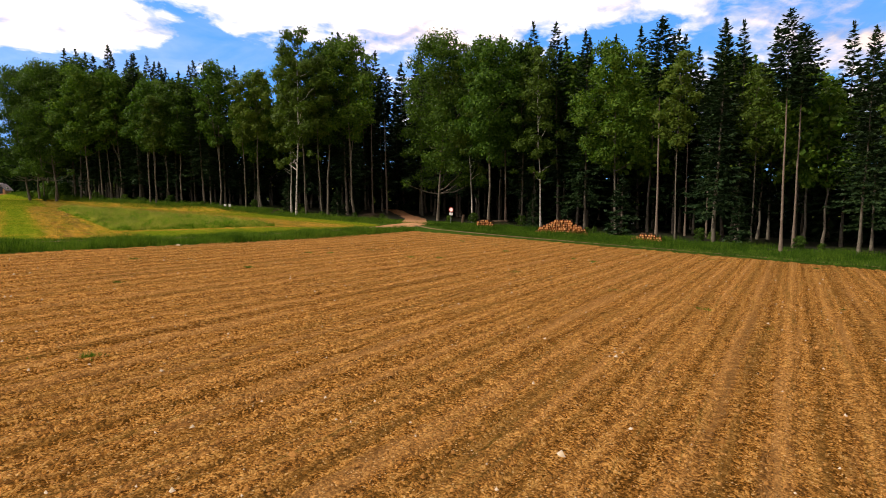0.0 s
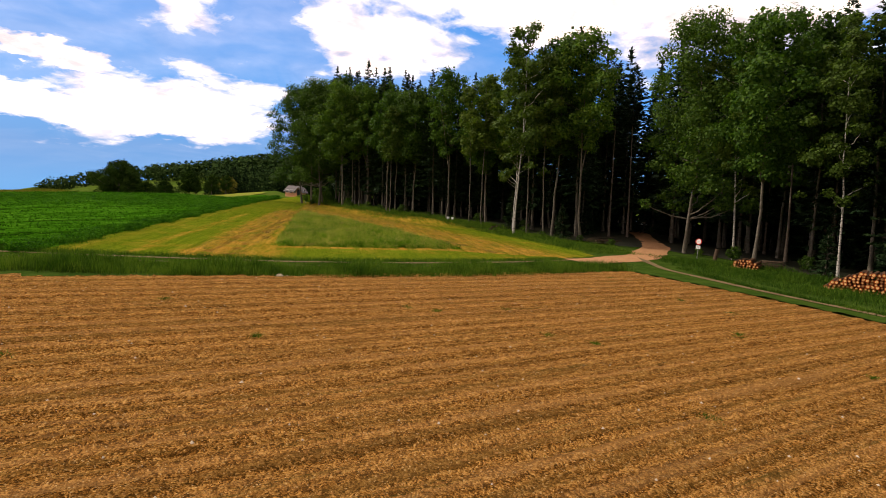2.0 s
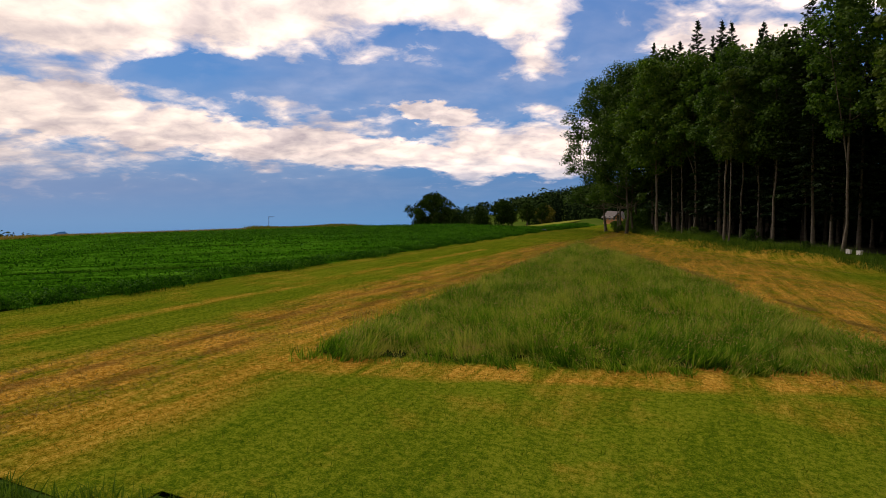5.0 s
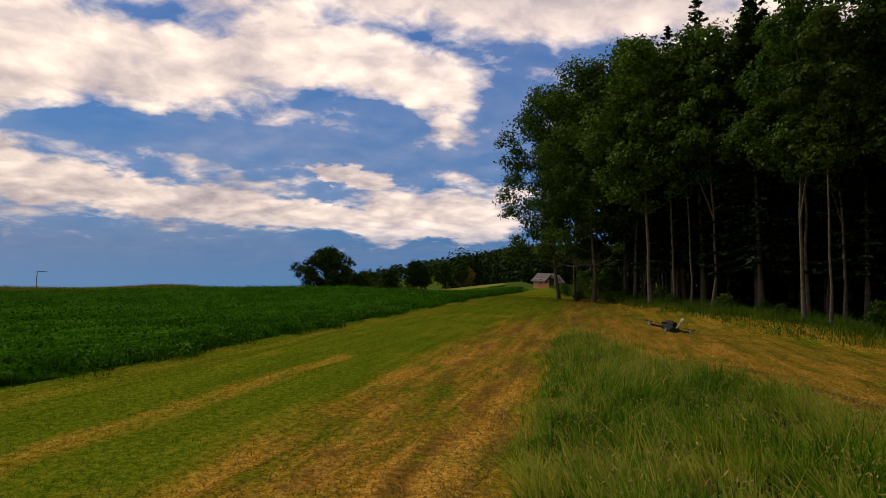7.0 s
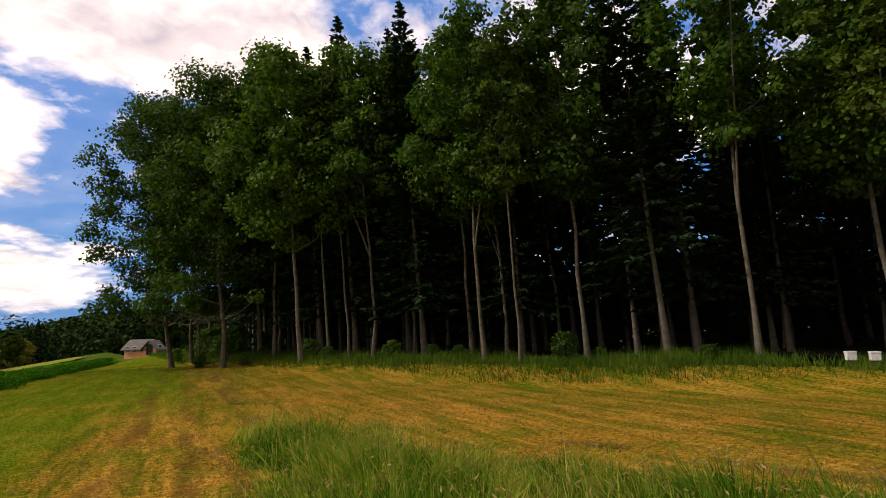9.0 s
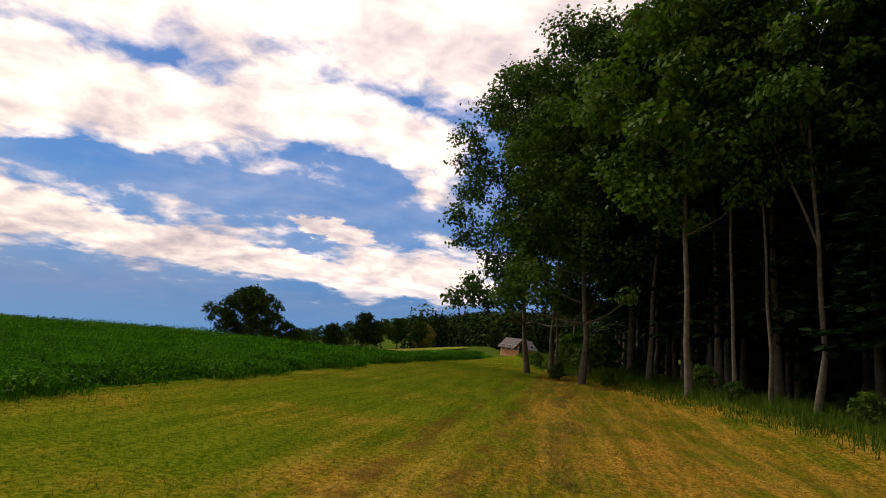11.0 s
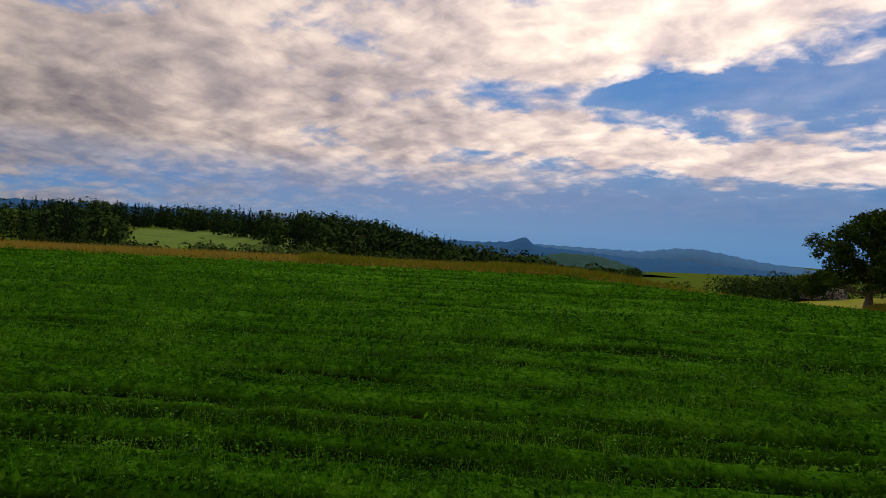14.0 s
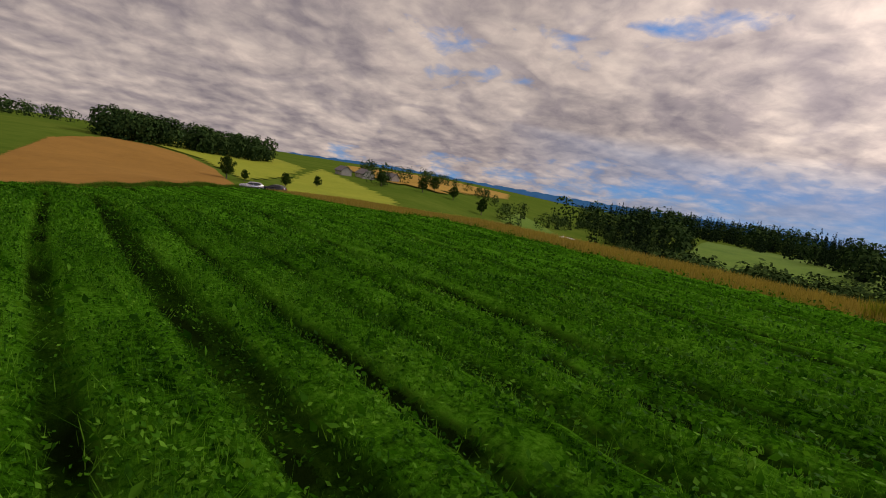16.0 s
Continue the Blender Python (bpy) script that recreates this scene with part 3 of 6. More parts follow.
def tubes(paths, sides=7):
    """Tapered tubes along paths of (x, y, z, radius): points and quads."""
    V, F, base = [], [], 0
    ang = np.arange(sides) / sides * 2 * np.pi
    for p in paths:
        p = np.asarray(p, float)
        t = np.gradient(p[:, :3], axis=0)
        t /= np.linalg.norm(t, axis=1)[:, None] + 1e-9
        side = np.cross(t, (0.31, 0.95, 0.05))
        side /= np.linalg.norm(side, axis=1)[:, None] + 1e-9
        other = np.cross(t, side)
        ring = p[:, None, :3] + p[:, None, 3:4] * (np.cos(ang)[None, :, None] * side[:, None] + np.sin(ang)[None, :, None] * other[:, None])
        V.append(ring.reshape(-1, 3))
        i = np.arange(len(p) - 1)[:, None] * sides
        j, k = np.arange(sides)[None], (np.arange(sides)[None] + 1) % sides
        F.append((np.stack([i + j, i + k, i + sides + k, i + sides + j], -1) + base).reshape(-1, 4))
        base += len(p) * sides
    return np.concatenate(V), np.concatenate(F)


def leaves(points, size, rng, droop=0.3, long=1.5):
    """One bent quad for each point, turned at random."""
    n = len(points)
    d = rng.normal(size=(n, 3))
    d[:, 2] = d[:, 2] * 0.6 - droop
    d /= np.linalg.norm(d, axis=1)[:, None]
    s = np.cross(d, rng.normal(size=(n, 3)))
    s /= np.linalg.norm(s, axis=1)[:, None]
    size = (np.asarray(size) * rng.uniform(0.6, 1.35, n))[:, None]
    a, b = d * size * long / 2, s * size / 2
    V = np.stack([points - a, points + b * 0.9 - a * 0.1, points + a, points - b * 0.9 - a * 0.1], 1).reshape(-1, 3)
    return V, np.arange(4 * n).reshape(-1, 4)


def blades(x, y, z, height_m, width, rng, lean=0.35, per=5, spread=0.10, way=None):
    """Tufts of grass: one slender leaning blade for each stalk of a tuft."""
    n = len(x)
    x, y, z, h = (np.repeat(np.broadcast_to(v, n), per) for v in (x, y, z, height_m))
    k = n * per
    x, y = x + rng.normal(0, spread, k), y + rng.normal(0, spread, k)
    h = h * rng.uniform(0.45, 1.15, k)
    a, b = rng.uniform(0, 2 * np.pi, k), rng.uniform(0, 2 * np.pi, k)
    if way is not None:
        a = np.repeat(way, per) + rng.normal(0, 0.7, k)
    l = np.abs(rng.normal(0, lean, k)) * h
    w = np.stack([np.cos(b) * width / 2, np.sin(b) * width / 2, 0 * b], 1)
    base = np.stack([x, y, z - 0.03], 1)
    tip = base + np.stack([np.cos(a) * l, np.sin(a) * l, h], 1)
    return np.stack([base - w, base + w, tip], 1).reshape(-1, 3), np.arange(3 * k).reshape(-1, 3)


def inside(poly, x, y):
    ok = np.zeros(np.shape(x), bool)
    for k in range(len(poly)):
        (ax, ay), (bx, by) = poly[k], poly[(k + 1) % len(poly)]
        hit = ((ay > y) != (by > y)) & (x < (bx - ax) * (y - ay) / (by - ay + 1e-12) + ax)
        ok ^= hit
    return ok


def draped(name, poly, step, lift, mat, label, category, shape=None, turn=0.0):
    """A field: a sheet over the ground inside poly. shape(x, y): extra height."""
    c, s = math.cos(turn), math.sin(turn)
    P = np.array(poly)
    Q = np.stack([P[:, 0] * c + P[:, 1] * s, -P[:, 0] * s + P[:, 1] * c], 1)
    u = np.arange(Q[:, 0].min(), Q[:, 0].max() + step, step)
    v = np.arange(Q[:, 1].min(), Q[:, 1].max() + step, step)
    U, V = np.meshgrid(u, v)
    X, Y = U * c - V * s, U * s + V * c
    Z = height(X, Y) + lift + (shape(X, Y) if shape else 0)
    nx, ny = len(u), len(v)
    idx = np.arange(nx * ny).reshape(ny, nx)
    F = np.stack([idx[:-1, :-1], idx[:-1, 1:], idx[1:, 1:], idx[1:, :-1]], -1).reshape(-1, 4)
    keep = inside(poly, X.ravel()[F].mean(1), Y.ravel()[F].mean(1))
    F = F[keep]
    used, inv = np.unique(F, return_inverse=True)
    W = np.stack([X.ravel(), Y.ravel(), Z.ravel()], 1)[used]
    ob = new(name, mesh_of(name, W, inv.reshape(-1, 4), mat, True))
    return tagged(ob, label, category, kind="structure")


# ---- ground ----
def sstep(a, b, v):
    k = np.clip((v - a) / (b - a), 0.0, 1.0)
    return k * k * (3 - 2 * k)


def height(x, y):
    """The ground's height: level meadow, a crop field that falls away to the west, a valley and hills beyond."""
    x, y = np.asarray(x, float), np.asarray(y, float)
    u = np.maximum(0, -12 - x)
    near = -0.058 * u - 0.090 * np.maximum(0, y - 150) * sstep(20, -40, x) - 0.085 * np.maximum(0, 100 - y) * sstep(0, -45, x) * (1 - 0.5 * sstep(-45, -84, x))
    r, yaw = np.hypot(x, y - 120), np.degrees(np.arctan2(-x, y - 120))
    level = 0.047 * x - 0.012 * (y - 120)
    west = sstep(28, 60, yaw) * sstep(122, 96, yaw)
    far = level - 22 * west * sstep(60, 260, r) - 0.012 * r * west
    far = far - 0.04 * r * sstep(22, 36, yaw) * sstep(76, 58, yaw) * sstep(200, 500, r)
    far = far + 14 * sstep(300, 550, r) * sstep(54, 66, yaw) * sstep(106, 96, yaw)
    far = far - 12 * sstep(120, 260, r) * sstep(20, 30, yaw) * sstep(70, 58, yaw)
    far = far + 50 * sstep(26, 2, yaw) * sstep(-60, 0, yaw) * sstep(480, 1000, r)
    far = far + 15 * np.exp(-((yaw - 58.5) / 6.0) ** 2) * sstep(250, 350, r) * sstep(640, 490, r)
    hill = np.exp(-((yaw - 150) / 14) ** 2) * sstep(110, 330, r)
    far = far + 4.5 * hill - 3.0 + 2 * np.exp(-((yaw - 118) / 12) ** 2) * sstep(220, 420, r) - 6 * np.exp(-((yaw - 122) / 22) ** 2) * sstep(60, 150, r) * sstep(400, 200, r)
    # the valley side beyond the crop's lower edge
    past = (x + 84) * -0.9 + (y - 48) * 0.43
    near = near - 0.10 * np.maximum(0, past - 7) * sstep(60, 110, y) * sstep(-20, -34, x)
    near = near + 0.3 * np.exp(-((x - 8) ** 2 + (y - 247) ** 2) / 30 ** 2)
    # a low bank at the forest's edge
    foot = np.where(y > 128, 23.5 - (y - 128) * 0.22, 23.5 + (128 - y) * 0.62)
    near = near + 0.8 * sstep(0, 6, x - foot) * sstep(96, 112, y) * sstep(250, 200, y)
    k = sstep(90, 230, r) * sstep(-40, -5, -x)
    k = np.where(x > -5, sstep(180, 420, r), k)
    z = near * (1 - k) + far * k
    # the pasture beyond the crop's far edge lies nearly level behind the oak
    w = sstep(188, 214, y) * sstep(320, 276, y) * sstep(-104, -66, x) * sstep(7, -5, x)
    return z * (1 - w) + (0.165 * x - 0.1 + 0.022 * (y - 216)) * w


def build_ground():
    radii = np.concatenate([np.arange(0, 300, 5.0), np.geomspace(300, 4800, 50)])
    ang = np.linspace(0, 2 * np.pi, 361)[:-1]
    R, A = np.meshgrid(radii, ang)
    X, Y = R * np.sin(A), 80 + R * np.cos(A)
    Z = height(X, Y) - 0.16 - 0.4 * ((X > 12) & (X < 62) & (Y > 90) & (Y < 250))
    n, m = X.shape
    idx = np.arange(n * m).reshape(n, m)
    nxt = np.roll(idx, -1, 0)
    F = np.stack([idx[:, :-1], nxt[:, :-1], nxt[:, 1:], idx[:, 1:]], -1).reshape(-1, 4)
    ob = new("ground", mesh_of("ground", np.stack([X.ravel(), Y.ravel(), Z.ravel()], 1), F[:, ::-1], M["grass_ground"], True))
    tagged(ob, "rough green grassland reaching the hilly horizon", "ground", kind="structure")


build_ground()

FIELD = [(-22.0, 38.5), (-5.0, 38.6), (10.5, 39.3), (20.3, 42.6), (42.5, 52.3), (48.5, 54.5), (52.0, 45.0), (55.5, 32.5), (60.0, 15.0), (66.0, -12.0), (20.0, -16.0), (-22.0, -16.0)]
TRACK = [(-86, 47), (-40, 44.6), (4.6, 46.2), (13.3, 47.2), (20.7, 48.5), (29.1, 51.2), (39.7, 56.3), (46.0, 60.2), (58.5, 69.5), (70.0, 86.0), (76.0, 98.0), (84.0, 120.0)]


def rows_relief(x, y):
    """Ridges along the rows, tyre ruts with tread marks, and a broken crumb."""
    v = -x * math.sin(ROWS) + y * math.cos(ROWS)
    u = x * math.cos(ROWS) + y * math.sin(ROWS)
    r = 0.045 * np.sin(v * 2 * np.pi / 0.75 + 0.4 * np.sin(u * 0.3)) * (0.55 + 0.45 * np.sin(u * 0.5 + v)) + 0.020 * np.sin(v * 2 * np.pi / 1.3 + 3.3) * (0.4 + 0.6 * np.sin(u * 0.09 + v * 0.35) ** 2)
    cell = np.sin(np.floor(x * 7.3) * 12.9898 + np.floor(y * 7.3) * 78.233) * 43758.5453
    clod = cell - np.floor(cell)
    cell2 = np.sin(np.floor(x * 3.1 + 0.4) * 39.346 + np.floor(y * 3.1) * 11.135) * 24634.6345
    lump = cell2 - np.floor(cell2)
    tread = 0.5 + 0.5 * np.sign(np.sin(u * 2 * np.pi / 0.45 + v * 6))
    w = np.mod(v + 40, 14.0)
    rut = -(0.05 + 0.05 * tread) * (np.exp(-((w - 6.0) / 0.28) ** 2) + np.exp(-((w - 7.9) / 0.28) ** 2))
    return r + 0.05 * (clod - 0.5) + 0.05 * (lump - 0.5) + 0.2 * rut


draped("ploughed_field", FIELD, 0.28, 0.08, M["soil"], "bare brown ploughed field with crumbly rows and stones", "field", rows_relief, ROWS)
draped("mown_meadow", [(5.7, 48.4), (20.0, 50.6), (29.0, 53.2), (40.0, 58.6), (51.0, 66.6), (53.0, 78.0), (49.0, 97.0), (41.0, 109.5), (34.0, 121.0), (28.0, 136.0), (23.0, 158.0), (16.0, 205.0), (5.7, 212.0)], 0.8, 0.0, M["meadow"], "mown green meadow with golden strips of cut hay", "meadow")
draped("verge", [(-22.0, 38.2), (10.5, 39.0), (20.3, 42.3), (42.5, 52.0), (49.0, 54.6), (52.0, 66.8), (40.0, 58.9), (29.0, 53.5), (20.0, 50.9), (5.7, 48.7), (-22.0, 47.4)], 0.7, -0.015, M["verge"], "green grass verge beside the farm track", "verge")
draped("verge", [(49.5, 54.4), (53.3, 45.0), (56.8, 32.5), (61.4, 15.0), (68.0, -16.0), (84.0, -30.0), (76.0, 20.0), (75.0, 44.0), (76.0, 62.0), (73.0, 80.0), (64.0, 88.0), (50.2, 66.4), (52.5, 66.0)], 0.7, -0.01, M["verge"], "rough green grass bank before the forest", "verge")
CROP = [(5.7, 48.2), (5.7, 215.0), (-30.0, 215.0), (-33.0, 155.0), (-42.0, 134.0), (-62.0, 93.0), (-84.0, 49.5), (-40.0, 46.6)]


def crop_lines(x, y):
    """Wheel lines in the crop along its rows, 0 to 1."""
    w = x * CROP_DIR[1] - y * CROP_DIR[0] + 0.25 * np.sin(x * 0.07 + y * 0.11)
    gaps = 0.5 + 0.5 * np.sin(x * 0.5 + y * 0.31 + 2 * np.sin(y * 0.17))
    wide = np.exp(-((np.mod(w, 7.6) - 1.9) / 0.34) ** 2)
    return np.maximum(np.exp(-((np.mod(w, 2.1) - 1.05) / 0.29) ** 2) * (0.5 + 0.45 * gaps), wide * (0.35 + 0.4 * gaps))


def crop_relief(x, y):
    rng = np.random.default_rng(8)
    z = np.zeros_like(x)
    for k in range(12):
        f, a, p = rng.uniform(0.8, 4.5), rng.uniform(0, np.pi), rng.uniform(0, 6)
        z += np.sin((x * np.cos(a) + y * np.sin(a)) * f + p + 1.5 * np.sin(x * 0.5 + y * 0.3 * k)) / 12
    return np.maximum(0.37 + 0.15 * z - 0.42 * crop_lines(x, y), -0.08) * sstep(5.75, 4.7, x)


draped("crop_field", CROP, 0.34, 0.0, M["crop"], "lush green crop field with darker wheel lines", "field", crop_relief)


def ribbon(name, line, width, lift, mat, label, category, off=0.0):
    """A strip of ground along a line."""
    P = np.array(line, float)
    d = np.r_[0, np.cumsum(np.hypot(*np.diff(P, axis=0).T))]
    s = np.linspace(0, d[-1], int(d[-1] / 0.8) + 2)
    X, Y = np.interp(s, d, P[:, 0]), np.interp(s, d, P[:, 1])
    for _ in range(3):
        X[1:-1], Y[1:-1] = (X[:-2] + X[1:-1] * 2 + X[2:]) / 4, (Y[:-2] + Y[1:-1] * 2 + Y[2:]) / 4
    tx, ty = np.gradient(X), np.gradient(Y)
    n = np.hypot(tx, ty)
    nx, ny = -ty / n, tx / n
    rng = np.random.default_rng(len(name) + int(width * 10))
    across = np.linspace(-0.5, 0.5, 7)
    w = width * (1 + 0.22 * (np.convolve(rng.normal(size=len(s)), np.ones(5) / 5, "same")))
    XX, YY = X[:, None] + nx[:, None] * (off + across * w[:, None]), Y[:, None] + ny[:, None] * (off + across * w[:, None])
    ZZ = height(XX, YY) + lift - 0.02 * np.abs(across * 2) ** 4
    m = len(across)
    idx = np.arange(len(s) * m).reshape(-1, m)
    F = np.stack([idx[:-1, :-1], idx[1:, :-1], idx[1:, 1:], idx[:-1, 1:]], -1).reshape(-1, 4)
    ob = new(name, mesh_of(name, np.stack([XX.ravel(), YY.ravel(), ZZ.ravel()], 1), F[:, ::-1], mat, True))
    return tagged(ob, label, category, kind="structure")


ribbon("track", TRACK[:8], 0.42, 0.03, M["rut"], "worn brown wheel rut of a farm track", "track", 0.85)
ribbon("track", TRACK[:8], 0.34, 0.03, M["rut"], "worn brown wheel rut of a farm track", "track", -0.85)
ribbon("track", [(46.5, 60.2), (51.5, 63.8), (58.5, 69.5), (70.0, 86.0), (76.0, 98.0), (84.0, 120.0)], 3.7, 0.05, M["gravel"], "pale gravel forest road leading into the trees", "track")
ribbon("track", [(57.0, 68.5), (54.0, 58.0), (55.5, 47.0), (59.0, 33.0), (63.5, 15.0), (71.0, -20.0)], 0.8, 0.05, M["rut"], "narrow worn path beside the ploughed field", "track")
ribbon("track", [(-90, 46), (-84.5, 49.5), (-63.5, 93.5), (-44.0, 134.5), (-35.0, 156.0), (-32.0, 185.0)], 0.7, 0.06, M["rut"], "worn farm track beside the crop's lower edge", "track")
ribbon("dry_strip", [(-86, 46), (-63.5, 93.5), (-44.0, 134.5), (-35.0, 156.0), (-32.0, 185.0)], 7.0, 0.1, M["dry"], "dry golden grass strip beside the crop", "grass strip", 5.2)


# ---- trees ----
def curved(h, r, rng, bend=0.5, top=0.15, n=9):
    """A trunk's line: x, y, z, radius."""
    z = np.linspace(0, h, n)
    ax, ay = np.cumsum(rng.normal(0, bend / n, n)), np.cumsum(rng.normal(0, bend / n, n))
    ax, ay = ax - ax[0], ay - ay[0]
    flare = 1 + 0.5 * np.exp(-z / 0.4)
    return np.stack([ax, ay, z, r * flare * (1 - (1 - top) * z / h)], 1)


def facing(points, normals, size, rng, long=1.35):
    """One diamond leaf for each point, its face towards its normal."""
    n = len(points)
    nn = normals / (np.linalg.norm(normals, axis=1)[:, None] + 1e-9)
    s = np.cross(nn, rng.normal(size=(n, 3)))
    s /= np.linalg.norm(s, axis=1)[:, None] + 1e-9
    d = np.cross(nn, s)
    size = (np.asarray(size) * rng.uniform(0.6, 1.35, n))[:, None]
    a, b = d * size * long / 2, s * size / 2
    V = np.stack([points - a, points + b - a * 0.1 - nn * size * 0.08, points + a, points - b - a * 0.1 - nn * size * 0.08], 1).reshape(-1, 3)
    return V, np.arange(4 * n).reshape(-1, 4)


def broadleaf(name, seed, h, wide, start, n_leaf, leaf, size, trunk_r, bark, lobes=34, lump=0.27, low=0.0, forked=False):
    """A broadleaved tree: trunk, limbs, and a crown of many leafy boughs, each a clump with a lit outside and gaps between."""
    rng = np.random.default_rng(seed)
    tree = new(name)
    trunk = curved(h * 0.86, trunk_r, rng, 1.2)
    mid, half = h * (start + 1) / 2, h * (1 - start) / 2 * 0.94
    C, Rr = [], []
    for k in range(lobes):
        u = (k + 0.5) / lobes * 1.86 - 0.93
        a = k * 2.39996 + rng.uniform(-0.4, 0.4)
        belly = math.sqrt(max(0.0, 1 - u * u)) * (1.0 + 0.22 * -u)
        f = rng.uniform(0.45, 0.98) if k % 4 else rng.uniform(0.1, 0.4)
        C.append((math.cos(a) * belly * f * wide, math.sin(a) * belly * f * wide, mid + u * half * rng.uniform(0.9, 1.04)))
        Rr.append(wide * lump * rng.uniform(0.65, 1.3))
    for k in range(int(low * 14)):
        a = rng.uniform(0, 6.28)
        f = rng.uniform(0.5, 1.05)
        C.append((math.cos(a) * f * wide, math.sin(a) * f * wide, h * (start * 0.80 + 0.10 * rng.random())))
        Rr.append(wide * lump * rng.uniform(0.45, 0.8))
    C, Rr = np.array(C), np.array(Rr)
    C[:, :2] += np.stack([np.interp(C[:, 2], trunk[:, 2], trunk[:, i]) for i in (0, 1)], 1)
    paths = []
    for k in range(0, len(C), 2):
        z = min(h * 0.82, max(h * start * 0.6, C[k, 2] - 0.55 * math.hypot(C[k, 0], C[k, 1]) - 0.4))
        p0 = np.array([np.interp(z, trunk[:, 2], trunk[:, i]) for i in range(4)])
        s = np.linspace(0, 1, 6)[:, None]
        line = p0[:3] + (C[k] - p0[:3]) * s + np.array([0, 0, -0.5]) * (s * (1 - s)) * np.linalg.norm(C[k] - p0[:3]) * 0.5
        line += rng.normal(0, 0.12, (6, 3)) * s * (1 - s) * 3
        paths.append(np.concatenate([line, p0[3] * 0.45 * (1 - 0.85 * s) + 0.012], 1))
    if forked:
        z = h * 0.3
        p0 = np.array([np.interp(z, trunk[:, 2], trunk[:, i]) for i in range(4)])
        s = np.linspace(0, 1, 8)
        paths.append(np.stack([p0[0] + 0.16 * h * s ** 1.1, p0[1] + 0.03 * h * s, z + 0.45 * h * s, p0[3] * 0.75 * (1 - 0.8 * s)], 1))
    pick = rng.choice(len(C), n_leaf, p=Rr ** 2 / (Rr ** 2).sum())
    d = rng.normal(size=(n_leaf, 3))
    d[:, 2] += 0.25
    d /= np.linalg.norm(d, axis=1)[:, None]
    # each bough has smaller knots of leaves, so its outline is broken
    knots = rng.normal(size=(len(C), 9, 3))
    knots /= np.linalg.norm(knots, axis=2)[:, :, None]
    near = knots[pick, rng.integers(0, 9, n_leaf)]
    d = np.where(rng.random(n_leaf)[:, None] < 0.6, near + d * 0.42, d)
    shell = rng.uniform(0.55, 1.12, n_leaf)
    pts = C[pick] + d * (Rr[pick] * shell)[:, None] * (1.1, 1.1, 0.78)
    pts[:, 2] -= 0.12 * wide * lump * (d[:, 0] ** 2 + d[:, 1] ** 2)
    nrm = d * 0.8 + rng.normal(0, 0.55, (n_leaf, 3)) + np.array([0, 0, 0.45])
    pts[:, 2] = np.clip(pts[:, 2], h * start * 0.3, h * 1.01)
    V, F = facing(pts, nrm, size, rng)
    # coarser leafage inside the boughs
    core = max(60, n_leaf // 14)
    pick = rng.choice(len(C), core, p=Rr ** 2 / (Rr ** 2).sum())
    cp = C[pick] + rng.normal(0, 0.36, (core, 3)) * Rr[pick][:, None]
    cv, cf = facing(cp, rng.normal(size=(core, 3)), size * 1.7, rng, 1.1)
    V, F = np.concatenate([V, cv]), np.concatenate([F, cf + len(V)])
    tv, tf = tubes([trunk])
    lv, lf = tubes(paths, 5)
    child("trunk", mesh_of("trunk", np.concatenate([tv, lv]), np.concatenate([tf, lf + len(tv)]), bark, True), tree)
    child("crown", mesh_of("crown", V, F, leaf), tree)
    return tree


